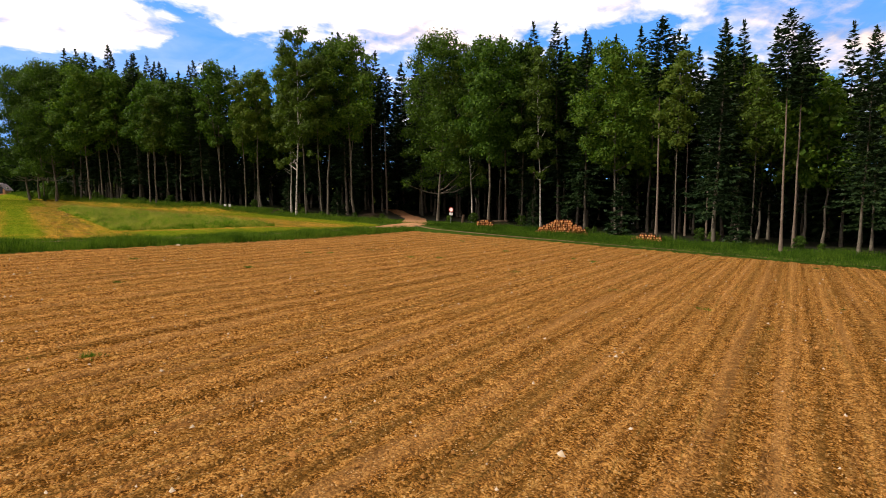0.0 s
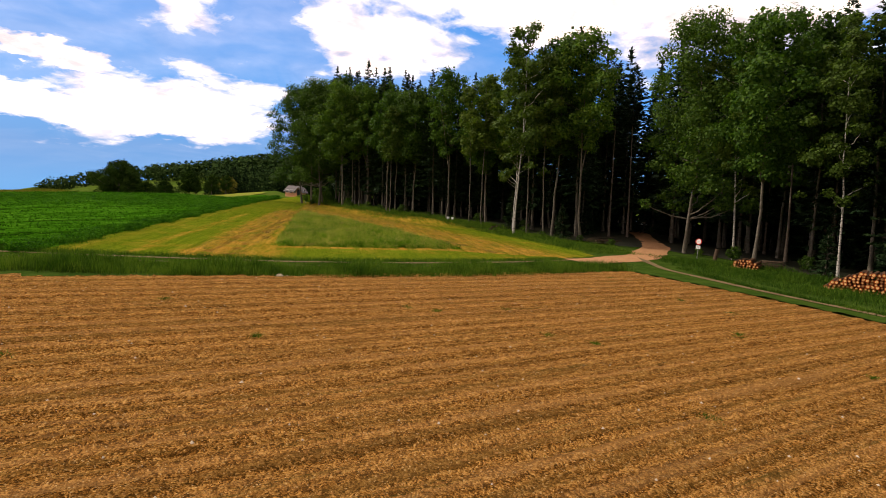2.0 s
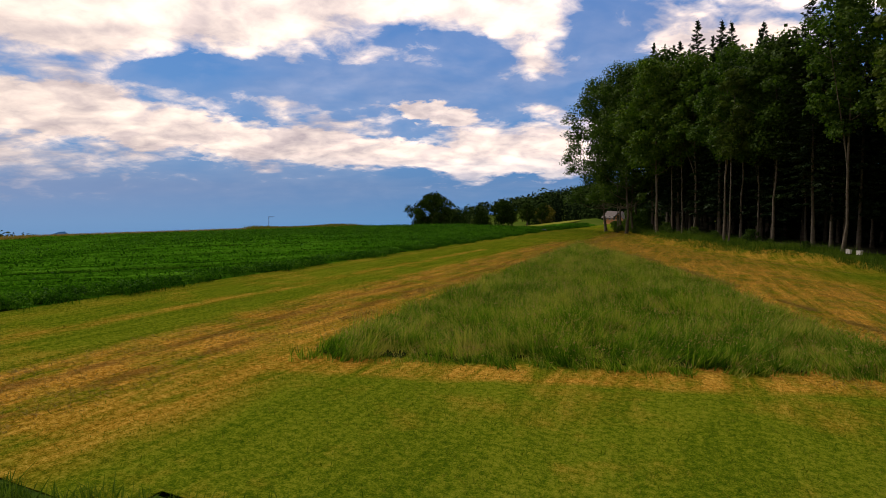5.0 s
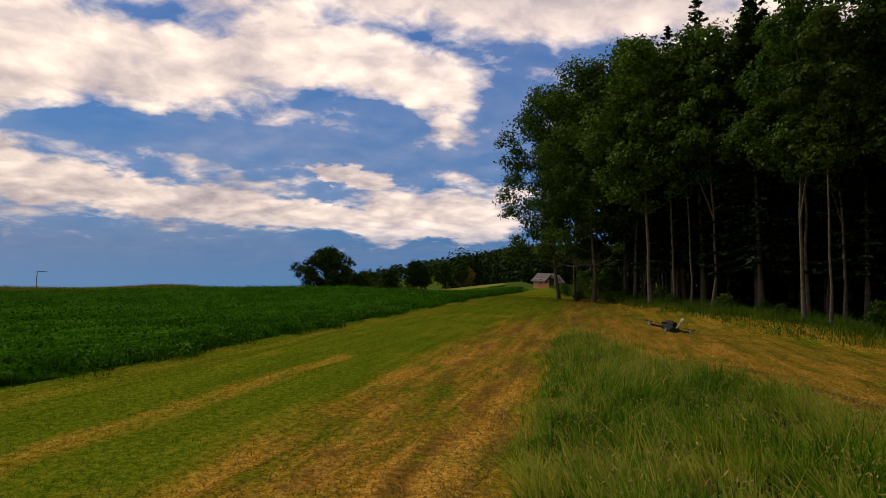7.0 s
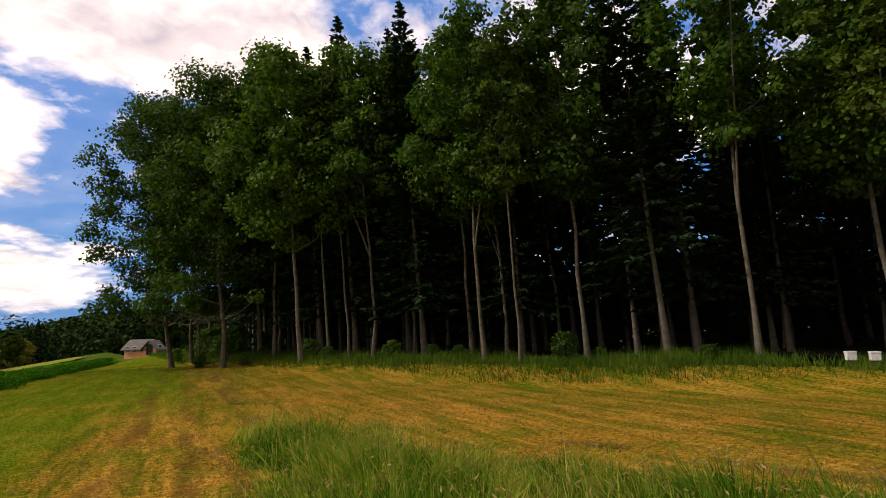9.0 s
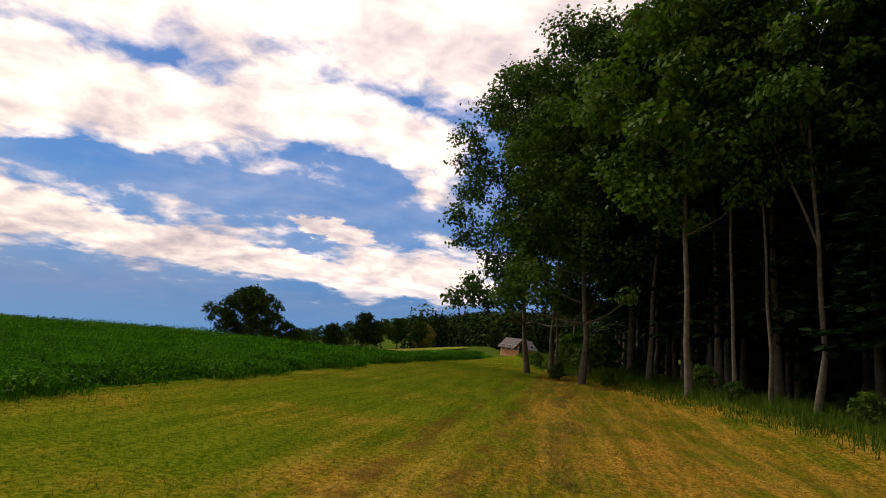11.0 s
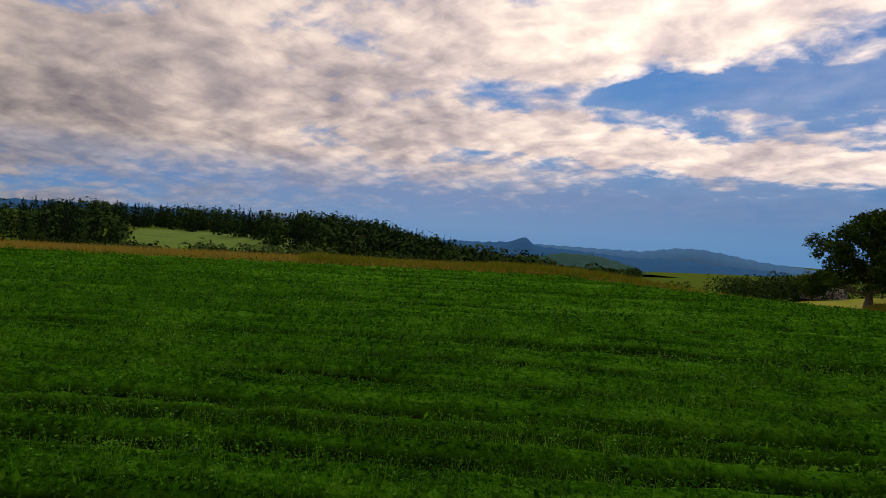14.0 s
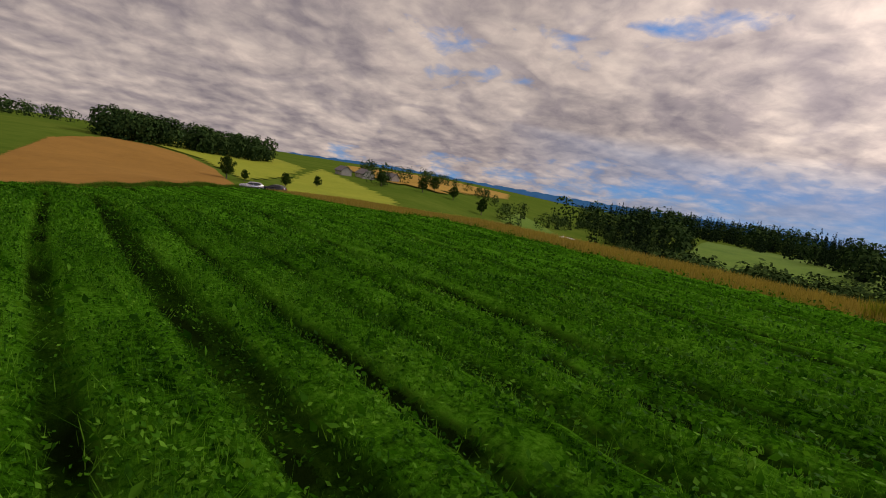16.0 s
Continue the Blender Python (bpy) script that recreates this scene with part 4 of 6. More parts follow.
def spruce(name, seed, h, wide, start, needle, bark, rings=40, bare=False, full=1.0):
    """A spruce or pine: a straight trunk with whorls of drooping boughs, each a flat spray of twigs."""
    rng = np.random.default_rng(seed)
    tree = new(name)
    trunk = curved(h * 0.985, 0.2 if not bare else 0.17, rng, 0.3, 0.06)
    P, D = [], []
    for k in range(rings):
        g = k / (rings - 1)
        f = start + (0.985 - start) * g ** 0.92
        reach = wide * ((1 - g) ** 0.78) * rng.uniform(0.82, 1.1) + 0.22
        if bare:
            reach = wide * math.sin(math.pi * min(1, 0.15 + 0.85 * g)) + 0.35
        nb = 6 if reach > 1 else 5
        for j in range(nb):
            a = j * 2 * math.pi / nb + k * 1.1 + rng.uniform(-0.3, 0.3)
            rr = reach * rng.uniform(0.6, 1.12)
            n = max(4, int((6 + 9 * rr) * full))
            t = rng.uniform(0.12, 1, n) ** 0.8
            fall = (0.50 - 0.75 * g) * rr
            z = f * h + rng.uniform(-0.25, 0.25) - fall * t + 0.22 * rr * t ** 3
            side = rng.uniform(-1, 1, n) * (0.30 * rr * (1.05 - t) + 0.06)
            ca, sa = math.cos(a), math.sin(a)
            P.append(np.stack([ca * rr * t - sa * side, sa * rr * t + ca * side, z - np.abs(rng.normal(0, 0.10, n))], 1))
            w = np.sign(side) * 0.7
            D.append(np.stack([ca - sa * w, sa + ca * w, np.full(n, -0.35 + 0.5 * g)], 1) + rng.normal(0, 0.25, (n, 3)))
    n = 14
    P.append(np.stack([rng.normal(0, 0.05, n), rng.normal(0, 0.05, n), h * rng.uniform(0.955, 1.0, n)], 1))
    D.append(np.stack([rng.normal(0, 0.5, n), rng.normal(0, 0.5, n), np.full(n, 1.2)], 1))
    P, D = np.concatenate(P), np.concatenate(D)
    D /= np.linalg.norm(D, axis=1)[:, None]
    side = np.cross(D, rng.normal(0, 0.5, D.shape) + (0, 0, 1))
    side /= np.linalg.norm(side, axis=1)[:, None]
    size = (0.27 / full ** 0.5 * rng.uniform(0.7, 1.3, len(P)) * (0.6 + 0.4 * np.clip((h - P[:, 2]) / (0.25 * h), 0, 1)))[:, None]
    V = np.stack([P - D * size, P + side * size * 0.55, P + D * size * 1.25, P - side * size * 0.55], 1).reshape(-1, 3)
    F = np.arange(len(V)).reshape(-1, 4)
    tv, tf = tubes([trunk])
    child("trunk", mesh_of("trunk", tv, tf, bark, True), tree)
    child("crown", mesh_of("crown", V, F, needle), tree)
    return tree


L1 = "tall broadleaved forest tree with a dense dark green crown"
EDGE_TREES = "forest edge trees"
KINDS = {
    "beech": tagged(broadleaf("deciduous_tree", 11, 28, 5.4, 0.32, 14000, M["leaf_beech"], 0.275, 0.19, M["bark"], 36), L1, "tree", EDGE_TREES),
    "beech2": tagged(broadleaf("deciduous_tree", 12, 28, 4.9, 0.40, 10500, M["leaf_oak"], 0.295, 0.17, M["bark"], 32), L1, "tree", EDGE_TREES),
    "ash": tagged(broadleaf("deciduous_tree", 13, 28, 4.6, 0.42, 11000, M["leaf_beech"], 0.26, 0.16, M["bark"], 30, forked=True), "tall forest tree with a forked pale trunk", "tree", EDGE_TREES),
    "edge": tagged(broadleaf("deciduous_tree", 14, 28, 6.4, 0.24, 27000, M["leaf_oak"], 0.215, 0.20, M["bark"], 52, 0.24, 1.0), "forest edge tree with low sweeping leafy boughs", "tree", EDGE_TREES),
    "thin": tagged(broadleaf("deciduous_tree", 15, 26, 2.7, 0.48, 4800, M["leaf_birch"], 0.27, 0.11, M["bark"], 22, 0.34), "slender young tree with a sparse light green crown", "tree", EDGE_TREES),
    "birch": tagged(broadleaf("birch_tree", 16, 28, 4.0, 0.34, 8000, M["leaf_birch"], 0.25, 0.125, M["bark_birch"], 36, 0.24, 0.4), "birch with a white trunk and hanging light green twigs", "tree", EDGE_TREES),
    "spruce": tagged(spruce("spruce_tree", 21, 30, 4.0, 0.26, M["needle"], M["bark"]), "tall dark green spruce with a pointed top", "tree", EDGE_TREES),
    "spruce2": tagged(spruce("spruce_tree", 22, 28, 3.8, 0.16, M["needle"], M["bark"]), "dark green spruce with boughs low down", "tree", EDGE_TREES),
    "pine": tagged(spruce("pine_tree", 23, 29, 2.4, 0.66, M["needle"], M["bark_pine"], 26, True), "pine with a long bare reddish trunk", "tree", EDGE_TREES),
    "beech_b": tagged(broadleaf("deciduous_tree", 17, 28, 5.2, 0.32, 2400, M["leaf_beech"], 0.56, 0.22, M["bark"], 30), L1, "tree", "forest trees"),
    "oak_b": tagged(broadleaf("deciduous_tree", 18, 27, 5.0, 0.26, 2400, M["leaf_oak"], 0.56, 0.22, M["bark"], 30), L1, "tree", "forest trees"),
    "spruce_b": tagged(spruce("spruce_tree", 27, 30, 4.0, 0.20, M["needle"], M["bark"], 32, False, 0.42), "tall dark green spruce with a pointed top", "tree", "forest trees"),
    "dense_b": tagged(spruce("spruce_tree", 28, 27, 4.2, 0.02, M["needle"], M["bark"], 28, False, 0.28), "dark green spruce with boughs to the ground", "tree", "forest trees"),
    "young": tagged(spruce("spruce_tree", 24, 6.5, 1.9, 0.05, M["needle"], M["bark"], 16), "small young spruce in the undergrowth", "tree", EDGE_TREES),
    "shrub": tagged(broadleaf("shrub", 25, 4.2, 1.9, 0.10, 1400, M["leaf_oak"], 0.24, 0.05, M["bark"], 16, 0.36), "leafy green shrub at the forest edge", "shrub", "forest edge shrubs"),
}
BASE_HEIGHT = {"beech": 28, "beech2": 28, "ash": 28, "edge": 28, "thin": 26, "birch": 28, "spruce": 30, "spruce2": 28, "pine": 29, "beech_b": 28, "oak_b": 27, "spruce_b": 30, "dense_b": 27}


def canopy(y):
    """Height of the forest's front trees along its edge."""
    return float(np.interp(y, (-30, 15, 25, 35, 48, 58, 68, 84, 95, 110, 122, 135, 150, 175), (19, 20, 22, 24.5, 26.5, 28.5, 30.5, 32.5, 33, 28, 25.3, 27, 30.5, 32)))


USED = set()
UPRIGHT = pose(0, 0, 0, -0.7, -2.9, 0)  # the meadow lies a little aslant


def plant(kind, x, y, scale=1.0, turn=0.0, lean=(0, 0), label=""):
    """The first of a kind is moved to its place, later ones are copies."""
    src = KINDS[kind]
    m = Matrix.Translation((x, y, float(height(x, y)) - 0.05)) @ UPRIGHT @ pose(0, 0, 0, lean[0], lean[1], turn)
    if kind in USED:
        ob = copy_thing(src, m)
    else:
        USED.add(kind)
        ob = src
        ob.matrix_basis = m
    ob.scale = (scale, scale, scale * 1.0)
    return tagged(ob, label) if label else ob


R = random.Random(4)
VERGE = [(82, -20), (72, 24), (71, 45), (73, 62), (70, 74), (60, 84), (53, 93), (48, 106), (36, 119), (27, 136), (17, 154), (14, 172), (16, 205)]
# the trees that stand out at the edge, with their kinds
FRONT = [
    ("edge", 15.0, 160, 1.0), ("edge", 17.0, 167, 1.0), ("beech", 19.5, 174, 1.0), ("ash", 20.2, 157, 1.0), ("edge", 19.5, 152, 1.0), ("thin", 17.5, 156.5, 1.0), ("beech2", 24.2, 152, 1.0),
    ("beech", 25.0, 142.0, 1.0), ("thin", 27.2, 141.5, 1.05), ("thin", 28.6, 140.5, 1.0), ("ash", 30.2, 139.0, 1.0), ("beech2", 36.0, 132.5, 1.0), ("thin", 33.9, 122.3, 1.0), ("spruce2", 39.5, 131, 1.0), ("beech2", 38.5, 122, 1.0), ("ash", 33.6, 126.0, 0.95),
    ("spruce", 42.0, 119, 1.0), ("ash", 43.8, 114.5, 1.0), ("thin", 46.7, 108.4, 1.0), ("thin", 48.2, 105.6, 1.0), ("beech", 50.5, 111, 1.0), ("birch", 50.2, 93.0, 1.0), ("thin", 53.5, 96.5, 1.0),
    ("thin", 55.0, 93.0, 1.0), ("birch", 52.6, 101.0, 1.0), ("beech2", 57.5, 96.0, 1.0), ("ash", 60.0, 90.5, 1.0), ("spruce", 62.5, 98.0, 1.0), ("spruce2", 57.0, 104.0, 1.0), ("edge", 69.5, 78.5, 1.0),
    ("birch", 73.0, 73.5, 1.0), ("beech", 70.5, 66.8, 1.0), ("birch", 73.5, 58.5, 1.0), ("beech2", 79.0, 68.0, 1.0), ("spruce", 79.5, 60.5, 1.0), ("spruce2", 78.0, 54.0, 1.0), ("beech", 76.5, 47.5, 1.0),
    ("pine", 75.0, 40.5, 1.0), ("thin", 72.5, 36.5, 1.0), ("spruce2", 74.5, 33.0, 1.0), ("spruce", 80.0, 36.0, 1.0), ("thin", 77.0, 30.0, 1.0), ("pine", 79.0, 26.5, 1.0), ("pine", 70.0, 24.0, 1.0),
    ("spruce", 76.0, 19.5, 1.0), ("thin", 74.0, 16.0, 1.0), ("beech2", 77.5, 11.0, 1.0), ("pine", 79.0, 4.0, 1.0), ("spruce", 80.0, -4.0, 1.0), ("beech", 82.0, -12.0, 1.0),
]
for kind, x, y, s in FRONT:
    tall = canopy(y) * s * R.uniform(0.95, 1.03) * {"thin": 0.86, "spruce": 1.05, "pine": 1.03}.get(kind, 1.0)
    plant(kind, x, y, tall / BASE_HEIGHT[kind], R.uniform(0, 360), (R.uniform(-1.3, 1.3), R.uniform(-1.3, 1.3)))
# the forest behind, in loose rows
EDGE = [(31, 240), (25, 212), (20, 180), (19, 160), (27, 140), (38, 124), (50, 114), (60, 101), (66, 99), (82, 92), (77, 72), (82, 55), (79, 40), (82, 20), (85, -10), (90, -35)]
ROAD = [(48, 61.5), (58.5, 69.5), (70, 86), (76, 98), (84, 120), (92, 150)]


def road_gap(x, y):
    return min(math.hypot(x - a - (c - a) * t, y - b - (d - b) * t) for (a, b), (c, d) in zip(ROAD, ROAD[1:]) for t in (0, 0.2, 0.4, 0.6, 0.8, 1.0))


FOREST = EDGE + [(160, -35), (160, 240)]


def edge_depth(x, y):
    """Metres from the forest's edge line."""
    best = np.full(np.shape(x), 1e9)
    for (ax, ay), (bx, by) in zip(EDGE, EDGE[1:]):
        t = np.clip(((x - ax) * (bx - ax) + (y - ay) * (by - ay)) / ((bx - ax) ** 2 + (by - ay) ** 2), 0, 1)
        best = np.minimum(best, np.hypot(x - ax - (bx - ax) * t, y - ay - (by - ay) * t))
    return best


for gx in np.arange(16, 150, 4.6):
    for gy in np.arange(-35, 240, 4.6):
        x, y = gx + R.uniform(-1.8, 1.8), gy + R.uniform(-1.8, 1.8)
        depth = float(edge_depth(x, y))
        if depth < 3 or depth > 24 or not inside(FOREST, np.float64(x), np.float64(y)) or (road_gap(x, y) < 3.4 and y < 108):
            continue
        if depth < 9 and 104 < y < 152:
            kind = R.choice(("spruce2", "beech2", "spruce_b", "ash", "spruce2"))
        elif depth < 8:
            kind = R.choice(("spruce2", "beech_b", "spruce_b", "oak_b", "beech_b", "spruce_b", "pine"))
        elif depth < 16:
            kind = R.choice(("beech_b", "spruce_b", "spruce_b", "oak_b", "spruce_b", "dense_b"))
        else:
            kind = R.choice(("dense_b", "dense_b", "spruce_b"))
        tall = (canopy(y) + 0.08 * depth) * R.uniform(0.82, 1.0) * (1.13 if "spruce" in kind else 1.0)
        plant(kind, x, y, tall / BASE_HEIGHT[kind], R.uniform(0, 360))
# undergrowth along the edge
for (ax, ay), (bx, by) in zip(VERGE, VERGE[1:]):
    n = math.hypot(bx - ax, by - ay)
    for k in range(max(1, int(n / 4.5))):
        t = (k + R.random()) / max(1, int(n / 4.5))
        o = R.uniform(0.5, 5.5)
        x, y = ax + (bx - ax) * t + (by - ay) / n * o, ay + (by - ay) * t - (bx - ax) / n * o
        if road_gap(x, y) > 4:
            plant("shrub", x, y, R.uniform(0.2, 0.45), R.uniform(0, 360))
for x, y in ((18.5, 170), (20, 176), (21.5, 181), (19.5, 185), (22.5, 189), (21.5, 194), (24, 199), (23, 205), (26, 211), (25, 217), (28, 223), (20, 164), (24, 160), (22, 166)):
    plant("shrub", x, y, R.uniform(0.55, 0.95), R.uniform(0, 360))
for x, y in ((24, 184), (26, 193), (28, 203), (30, 214), (27, 176), (31, 226)):
    plant("dense_b", x, y, R.uniform(0.5, 0.8), R.uniform(0, 360))
for x, y in ((53, 103), (58, 93), (74.5, 61), (76.5, 56), (73.5, 44.5), (74, 30), (70, 108), (66, 102), (80, 126), (85, 122), (77, 121), (82, 130), (88, 127)):
    plant("young", x, y, R.uniform(0.7, 1.25), R.uniform(0, 360))

for x, y in ((80, 116), (85, 113), (89, 120), (82, 124), (87, 129), (93, 124), (78, 122), (90, 112), (95, 117)):
    plant("dense_b", x, y, R.uniform(1.2, 1.35), R.uniform(0, 360))
# loose leaf sheets added deep in the forest to block sky light
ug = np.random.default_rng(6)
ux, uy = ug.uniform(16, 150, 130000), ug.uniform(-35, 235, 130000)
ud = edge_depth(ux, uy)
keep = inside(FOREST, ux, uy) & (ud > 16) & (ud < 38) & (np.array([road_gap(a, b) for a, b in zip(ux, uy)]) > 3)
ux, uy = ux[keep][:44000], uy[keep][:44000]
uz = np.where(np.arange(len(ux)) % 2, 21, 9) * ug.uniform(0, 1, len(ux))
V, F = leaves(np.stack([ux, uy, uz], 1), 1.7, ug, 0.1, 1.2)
tagged(new("undergrowth", mesh_of("undergrowth", V, F, M["needle"])), "loose dark leaf sheets added to close sky gaps in the forest", "undergrowth", kind="stuff")
# ground under the trees, their shade put into its colour
draped("forest_floor", [(27, 240), (20, 212), (18, 180), (19, 160), (27, 143), (36, 125), (48, 111), (55, 95), (62, 86), (71, 79), (73, 62), (72, 44), (73, 24), (79, -30), (240, -60), (240, 240)], 3.0, 0.03, M["forest_floor"], "bare forest floor with the trees' shade painted in", "ground")

# ---- trees standing alone ----
oak = tagged(broadleaf("oak_tree", 31, 14.6, 7.6, 0.27, 20000, M["leaf_backlit"], 0.27, 0.55, M["bark"], 74, 0.165, 0.6), "broad old oak standing alone on the field's edge", "tree")
oak.matrix_basis = Matrix.Translation((-48, 220, float(height(-48, 220)) - 0.1)) @ UPRIGHT @ pose(0, 0, 0, 0, 0, 40) @ Matrix.Scale(1.09, 4)
lone = tagged(broadleaf("field_tree", 32, 9.5, 3.7, 0.24, 4000, M["leaf_backlit"], 0.30, 0.26, M["bark"], 34, 0.26), "round dark green tree on the far pasture", "tree", "pasture trees")
lone.matrix_basis = pose(-60, 250, float(height(-60, 250)) - 0.1, 0, 0, 0) @ Matrix.Scale(0.8, 4)
for x, y, s in ((-40.5, 223, 0.85), (-54, 257, 0.82), (-45, 260, 0.9), (-43.5, 256, 0.7), (-36.5, 262, 1.2), (-34, 264, 0.9), (-29, 270, 1.0), (-49, 268, 0.6), (-63, 262, 0.8), (-66, 258, 0.7), (-72, 246, 0.75), (-76, 250, 0.7), (-24, 274, 0.9), (-58, 520, 1.3), (-40, 560, 1.4), (-78, 500, 1.1), (-112, 420, 1.2)):
    o = copy_thing(lone, pose(x, y, float(height(x, y)) - 0.2, 0, 0, x * 7))
    o.scale = (s, s, s)
autumn = tagged(broadleaf("autumn_tree", 33, 8.4, 4.4, 0.12, 5000, M["leaf_autumn"], 0.27, 0.24, M["bark"], 34, 0.26), "round yellow-brown tree before the wooded hill", "tree")
autumn.matrix_basis = pose(-25, 284, float(height(-25, 284)) - 0.3, 0, 0, 0)


# ---- grass and crops ----
def scatter(poly, n, rng):
    P = np.array(poly)
    lo, hi = P.min(0), P.max(0)
    out = np.zeros((0, 2))
    while len(out) < n:
        q = rng.uniform(lo, hi, (n * 2, 2))
        out = np.concatenate([out, q[inside(poly, q[:, 0], q[:, 1])]])
    return out[:n, 0], out[:n, 1]


def sward(name, x, y, h, width, mat, label, rng, lean=0.35, per=5, spread=0.1, lift=0.0, category="grass", way=None):
    V, F = blades(x, y, height(x, y) + lift, h, width, rng, lean, per, spread, way)
    ob = new(name, mesh_of(name, V, F, mat))
    return tagged(ob, label, category, kind="stuff")


g = np.random.default_rng(3)
# dark sheet that paints the shade at the foot of the long grass
draped("uncut_patch", [(19.4, 59.4), (35.0, 65.6), (30.0, 83.5), (26.0, 94.5), (21.8, 102.5), (17.9, 111.0)], 0.6, 0.03, M["patch_shade"], "dark sheet with the shade under the uncut grass painted in", "ground")
# long grass in leaning clumps of uneven height
cx, cy = scatter(PATCH, 3000, g)
d = -patch_distance(cx, cy)
ch = (0.30 + 0.75 * g.random(len(cx)) ** 1.5 + 0.15 * np.sin(cx * 1.1 + np.sin(cy * 0.7))) * (0.5 + 0.5 * np.clip(d / 1.5, 0, 1))
k = np.repeat(np.arange(len(cx)), 14)
x, y = cx[k] + g.normal(0, 0.20, len(k)), cy[k] + g.normal(0, 0.20, len(k))
tall = ch[k] * g.uniform(0.75, 1.1, len(k))
way = (cx * 0.4 + np.sin(cy * 0.5) * 1.5 + g.normal(0, 0.9, len(cx)))[k]
sward("tall_grass", x, y, tall, 0.042, M["tall_grass"], "uncut patch of long green and straw-coloured grass", g, 0.75, 5, 0.09, way=way)
# seed heads on the long grass
k = g.random(len(x)) < 0.75
V, F = leaves(np.stack([x[k] + g.normal(0, 0.12, k.sum()), y[k] + g.normal(0, 0.12, k.sum()), tall[k] * g.uniform(0.8, 1.1, k.sum())], 1), 0.026, g, -0.8, 4.0)
tagged(new("seed_heads", mesh_of("seed_heads", V, F, M["seed"])), "pale seed heads over the long grass", "grass", kind="stuff")
# the near crop, thinning out with distance from where it is seen closest
x, y = scatter([(5.7, 90), (5.7, 165), (-30, 165), (-46, 128), (-60, 96), (-40, 80), (-10, 84)], 150000, g)
near = np.exp(-(np.minimum(np.minimum(np.hypot(x + 17, y - 114), np.hypot(x + 2, y - 127)), np.hypot(x - 3, y - 119)) / 16.0) ** 2)
keep = (g.random(len(x)) < 0.10 + 0.85 * near) & (g.random(len(x)) > crop_lines(x, y) * 0.92)
x, y, near = x[keep], y[keep], near[keep]
dw = np.round((x * CROP_DIR[1] - y * CROP_DIR[0]) / 0.32) * 0.32 - (x * CROP_DIR[1] - y * CROP_DIR[0]) + g.normal(0, 0.06, len(x))
x, y = x + dw * CROP_DIR[1], y - dw * CROP_DIR[0]
soil_z = crop_relief(x, y) - 0.16
wave = x * CROP_DIR[1] - y * CROP_DIR[0] + 0.25 * np.sin(x * 0.07 + y * 0.11)
ridge = (0.5 - 0.5 * np.cos(wave * 2 * np.pi / 2.1)) ** 3
tall = (0.34 + 0.08 * np.sin(x * 0.9 + 1.3 * np.sin(y * 0.33)) + g.normal(0, 0.04, len(x))) * (1.15 - 0.6 * ridge)
sward("crop_plants", x, y, tall, 0.020, M["crop_leaf"], "dense young green crop plants in faint rows", g, 0.45, 5, 0.10, soil_z, "crop")
k = np.repeat(np.arange(len(x)), 7)[g.random(len(x) * 7) < 0.25 + 0.75 * np.repeat(near, 7)]
up = g.uniform(0.35, 1.1, len(k))
P = np.stack([x[k] + g.normal(0, 0.10, len(k)), y[k] + g.normal(0, 0.10, len(k)), height(x[k], y[k]) + soil_z[k] + tall[k] * up], 1)
V, F = facing(P, g.normal(0, 0.7, (len(k), 3)) + (0, 0, 0.8), 0.036 + 0.06 * (1 - near[k]), g, 1.7)
tagged(new("crop_leaves", mesh_of("crop_leaves", V, F, M["crop_leaf"])), "small fresh green leaves over the crop", "crop", kind="stuff")
# tufts standing out over the farther crop
x, y = scatter(CROP, 60000, g)
keep = g.random(len(x)) > crop_lines(x, y) * 1.2
x, y = x[keep], y[keep]
P = np.stack([x, y, height(x, y) + crop_relief(x, y) + g.uniform(0.0, 0.14, len(x))], 1)
V, F = facing(P, g.normal(0, 0.8, (len(x), 3)) * (1, 1, 0.4), 0.10, g, 2.0)
tagged(new("crop_leaves", mesh_of("crop_leaves", V, F, M["crop_leaf"])), "upright green tufts over the farther crop", "crop", kind="stuff")
# the crop's edge: rounded leafy tufts
yy = g.uniform(47, 200, 10000)
xx = 5.15 + g.normal(0, 0.45, 10000) + 0.35 * np.sin(yy * 0.6) + 0.2 * np.sin(yy * 1.7)
sward("crop_edge", xx, yy, 0.42, 0.03, M["crop_leaf"], "uneven green plants along the crop's edge", g, 0.5, 4, 0.14, 0.0, "crop")
k = np.repeat(np.arange(len(yy)), 6)
P = np.stack([xx[k] + g.normal(0, 0.16, len(k)), yy[k] + g.normal(0, 0.16, len(k)), 0.05 + 0.42 * g.random(len(k)) ** 0.7], 1)
V, F = facing(P, g.normal(0, 0.7, (len(k), 3)) + (0.2, 0, 0.7), 0.075, g, 1.6)
tagged(new("crop_leaves", mesh_of("crop_leaves", V, F, M["crop_leaf"])), "leafy green tufts along the crop's edge", "crop", kind="stuff")
x, y = scatter([(6.3, 49), (30, 54), (48, 67), (42, 98), (30, 118), (18, 160), (6.3, 165)], 84000, g)
keep = patch_distance(x, y) > 0.2
x, y = x[keep], y[keep]
hay = hay_here(x, y)
sward("meadow_grass", x[~hay], y[~hay], 0.085, 0.022, M["mown_blade"], "short mown green grass stubble", g, 0.7, 4, 0.14, 0.0)
sward("cut_hay", x[hay], y[hay], 0.065, 0.026, M["tan_grass"], "loose golden cut hay lying in a strip", g, 3.0, 4, 0.16, 0.02)
